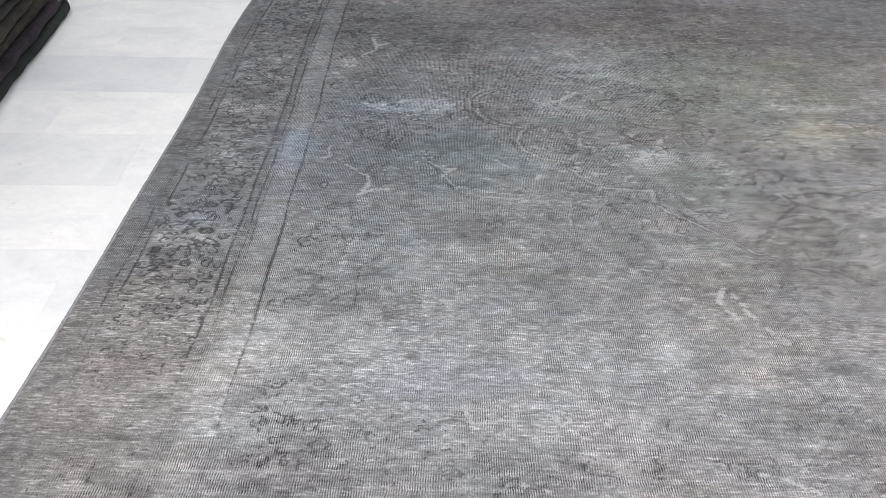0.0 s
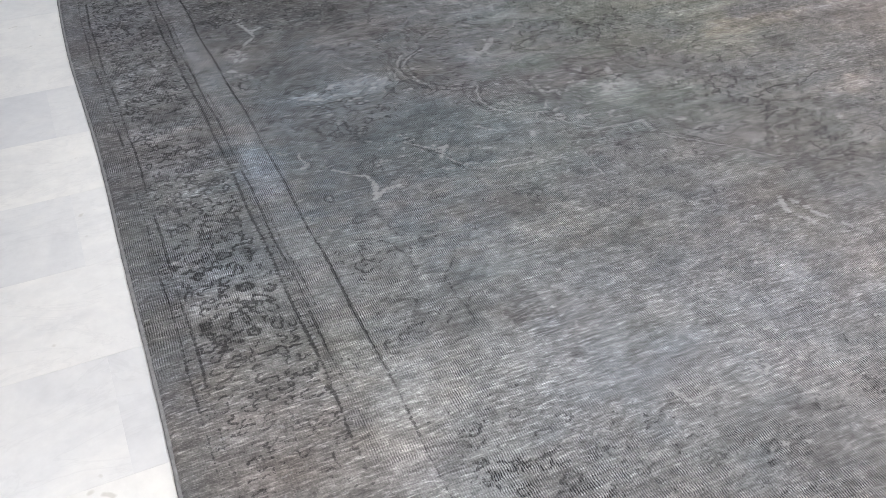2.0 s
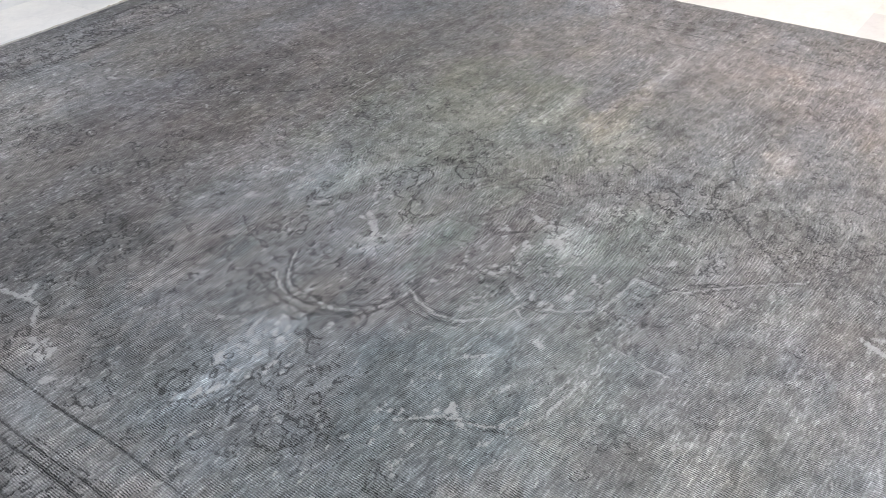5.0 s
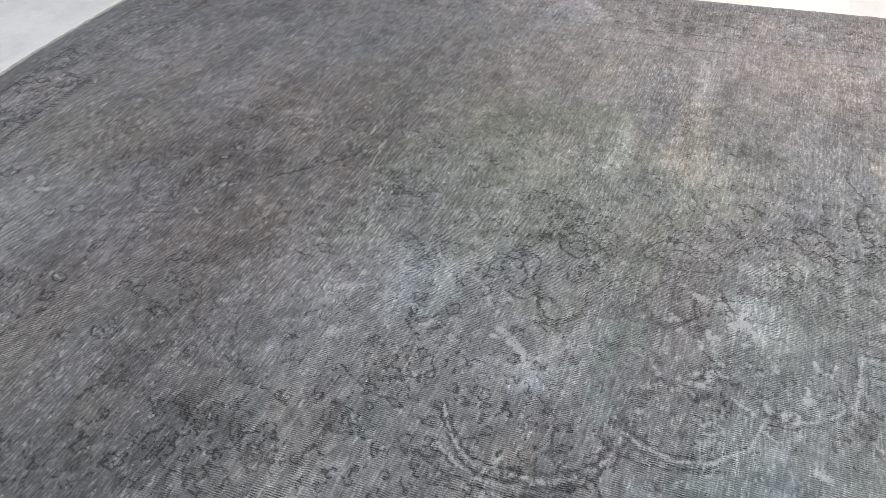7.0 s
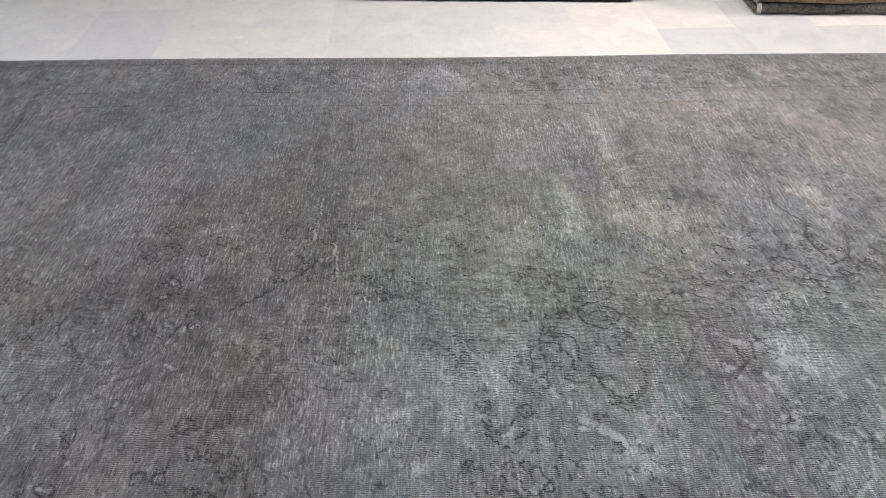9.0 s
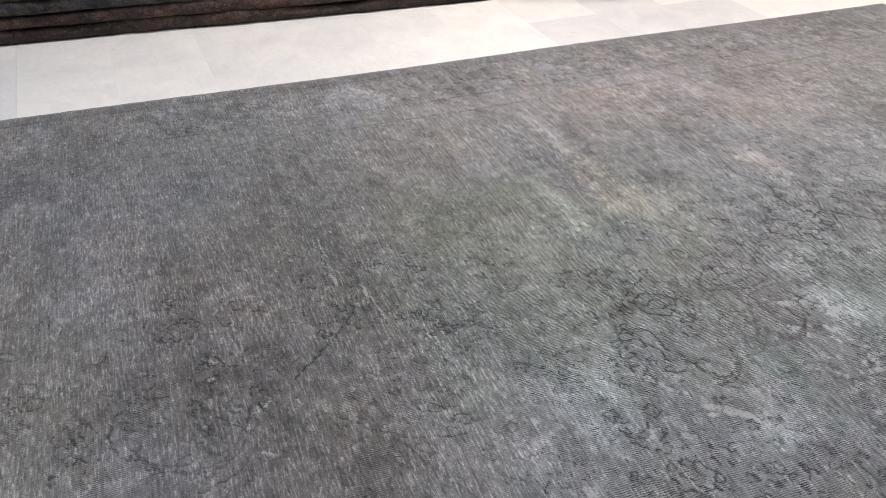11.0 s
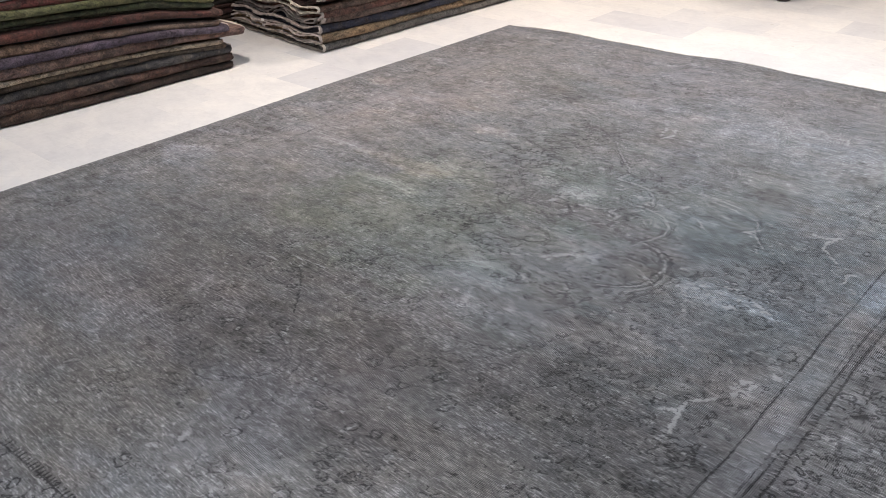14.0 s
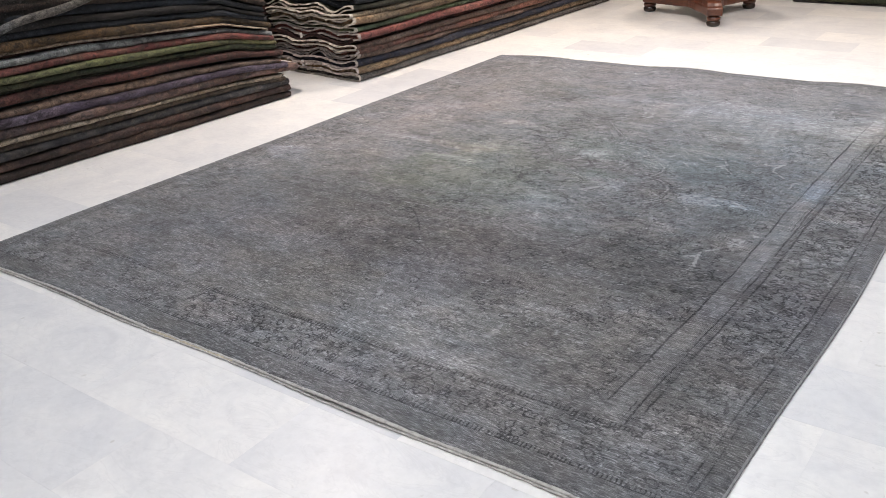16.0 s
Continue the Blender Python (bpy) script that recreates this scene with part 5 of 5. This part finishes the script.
def draped_rug():
    """A grey rug thrown over the side stack: its pale edge hangs over the front in a shallow curve."""
    bm = bmesh.new()
    hem = []
    grid = []
    top = side_stack.height * 1.2 + 0.004
    n, m = 46, 22
    for i in range(n + 1):
        s = i / n
        y = 3.30 + 1.9 * s
        hang = 0.02 + 0.20 * min(1, s * 2.3) ** 1.4 + 0.015 * math.sin(s * 17)
        row = []
        for j in range(m + 1):
            t = j / m
            path = t * (0.42 + hang)
            fx = 2.845 + 0.045 * (y - 3.3)
            if path < 0.40:
                x, z = fx + 0.40 - path, top + 0.006 * math.sin(y * 9 + t * 4)
            else:
                a = path - 0.40
                x, z = fx - 0.022 * (1 - math.exp(-a / 0.03)) - 0.010 * math.sin(y * 11) * min(1, a / 0.1), top - max(0, a - 0.012)
            row.append(bm.verts.new((x - 3.0, y - 4.2, z - top)))
        grid.append(row)
        hem.append(row[-1].co.copy())
    for a, b in zip(grid, grid[1:]):
        for j in range(m):
            bm.faces.new((a[j], a[j + 1], b[j + 1], b[j]))
    bmesh.ops.solidify(bm, geom=bm.faces[:], thickness=0.009)
    bmesh.ops.recalc_face_normals(bm, faces=bm.faces)
    root = tagged(new("draped_rug"), "dark grey rug thrown over the stack with a pale hem", "rug")
    root.location = (3.0, 4.2, top)
    smooth(part("cloth", bm, PILES["soot"], root))
    bm = bmesh.new()
    rings = []
    for p in hem:
        rings.append([bm.verts.new((p.x - 0.004 + 0.014 * math.cos(q), p.y, p.z + 0.020 * math.sin(q))) for q in (k * math.pi / 4 for k in range(8))])
    for a, b in zip(rings, rings[1:]):
        for k in range(8):
            bm.faces.new((a[k], a[(k + 1) % 8], b[(k + 1) % 8], b[k]))
    bm.faces.new(rings[0])
    bm.faces.new(rings[-1][::-1])
    bmesh.ops.recalc_face_normals(bm, faces=bm.faces)
    smooth(part("hem", bm, PILES["pewter"], root, "pale grey bound hem"))


draped_rug()

# ---- pedestal table ----
def pedestal_table(x, y, turn):
    root = tagged(new("pedestal_table"), "red-brown varnished wooden pedestal table on a three-footed base", "table")
    root.location, root.rotation_euler = (x, y, 0), (0, 0, radians(turn))
    reach = 0.475
    feet = [(reach * math.cos(radians(a)), reach * math.sin(radians(a))) for a in (0, 120, 240)]
    foot_shape = [(0.034, 0.001), (0.046, 0.004), (0.053, 0.016), (0.053, 0.030), (0.046, 0.040), (0.043, 0.044), (0.048, 0.048), (0.053, 0.055), (0.052, 0.066), (0.044, 0.073), (0.040, 0.080)]
    for fx, fy in feet:
        smooth(part("foot", turned(bmesh.new(), foot_shape[:6], fx, fy), EBONY, root, "black turned bun foot"))
        smooth(part("foot_collar", turned(bmesh.new(), foot_shape[5:], fx, fy), MAHOGANY, root))
    # platform: three arms with hollow sides between them
    outline = []
    for k in range(3):
        a = radians(120 * k)
        mid, nxt = a, a + radians(120)
        for q in (-0.50, -0.25, 0, 0.25, 0.50):
            outline.append(((reach + 0.055 - 0.05 * q * q) * math.cos(mid) - 0.115 * q * math.sin(mid), (reach + 0.055 - 0.05 * q * q) * math.sin(mid) + 0.115 * q * math.cos(mid)))
        for t in (0.1, 0.22, 0.36, 0.5, 0.64, 0.78, 0.9):
            ang = mid + radians(120) * t
            r = 0.165 + 0.34 * abs(2 * t - 1) ** 2.3
            outline.append((r * math.cos(ang), r * math.sin(ang)))
    bm = bmesh.new()
    levels = [(0.080, 0.97), (0.088, 1.0), (0.135, 1.0), (0.145, 0.985), (0.152, 0.94), (0.175, 0.90), (0.185, 0.87)]
    rings = [[bm.verts.new((px * f, py * f, z)) for px, py in outline] for z, f in levels]
    count = len(outline)
    for a, b in zip(rings, rings[1:]):
        for i in range(count):
            bm.faces.new((a[i], a[(i + 1) % count], b[(i + 1) % count], b[i]))
    bm.faces.new(rings[0][::-1])
    bm.faces.new(rings[-1])
    bmesh.ops.triangulate(bm, faces=[f for f in bm.faces if len(f.verts) > 4])
    part("platform", bm, MAHOGANY, root)
    column = [(0.150, 0.183), (0.150, 0.205), (0.110, 0.225), (0.085, 0.27), (0.105, 0.33), (0.115, 0.40), (0.090, 0.50), (0.062, 0.58), (0.070, 0.62), (0.095, 0.66), (0.120, 0.70), (0.125, 0.715)]
    smooth(part("column", turned(bmesh.new(), column), MAHOGANY, root))
    top = [(0.42, 0.714), (0.455, 0.718), (0.475, 0.728), (0.48, 0.738), (0.475, 0.747), (0.46, 0.750)]
    smooth(part("tabletop", turned(bmesh.new(), top, steps=64), MAHOGANY, root))


pedestal_table(1.50, -1.31, 121)

# ---- marble tiles ----
def tile_mesh(name, half_x, half_y, depth):
    bm = bmesh.new()
    c = 0.0002
    corners = ((-1, -1), (1, -1), (1, 1), (-1, 1))
    top = [bm.verts.new((x * (half_x - c), y * (half_y - c), 0.0)) for x, y in corners]
    rim = [bm.verts.new((x * half_x, y * half_y, -c * 0.7)) for x, y in corners]
    low = [bm.verts.new((x * half_x, y * half_y, -depth)) for x, y in corners]
    bm.faces.new(top)
    for a, b in ((top, rim), (rim, low)):
        for i in range(4):
            bm.faces.new((b[i], b[(i + 1) % 4], a[(i + 1) % 4], a[i]))
    mesh = bpy.data.meshes.new(name)
    bm.to_mesh(mesh)
    bm.free()
    return mesh


LONG, WIDE, TURNED = 0.6096, 0.3075, 1.8
one_tile = tile_mesh("tile", LONG / 2 - 0.0001, WIDE / 2 - 0.0001, 0.003)
spin = Matrix.Rotation(radians(TURNED), 3, "Z")
far_co, far_faces = [], []
pattern = [v.co.copy() for v in one_tile.vertices]
pattern_faces = [tuple(p.vertices) for p in one_tile.polygons]
for j in range(-24, 20):
    for i in range(-7, 10):
        # every other row is shifted by half a tile
        at = spin @ Vector((-0.8167 + i * LONG + LONG / 2 * ((j + 1) % 2) + LONG / 2, 2.985 + (j + 0.5) * WIDE, 0))
        if not (X0 + 0.34 < at.x < X1 - 0.34 and Y0 + 0.2 < at.y < Y1 - 0.2):
            continue
        drop = random.uniform(-0.0002, 0.0)
        hidden = -0.46 < at.x < 1.86 and 0.75 < at.y < 4.3
        if -1.9 < at.x < 3.2 and -1.95 < at.y < 6.1 and not hidden:
            ob = part_mesh("tile", one_tile, TILE, FLOOR)
            ob.matrix_local = Matrix.LocRotScale((at.x, at.y, drop), Euler((0, 0, radians(TURNED + 180 * random.randrange(2)))), None)
        else:
            n = len(far_co)
            far_co += [tuple(spin @ c + Vector((at.x, at.y, drop))) for c in pattern]
            far_faces += [tuple(n + k for k in f) for f in pattern_faces]
rest = bpy.data.meshes.new("far_tiles")
rest.from_pydata(far_co, [], far_faces)
tagged(part_mesh("far_tiles", rest, TILE_FAR, FLOOR), kind="stuff")
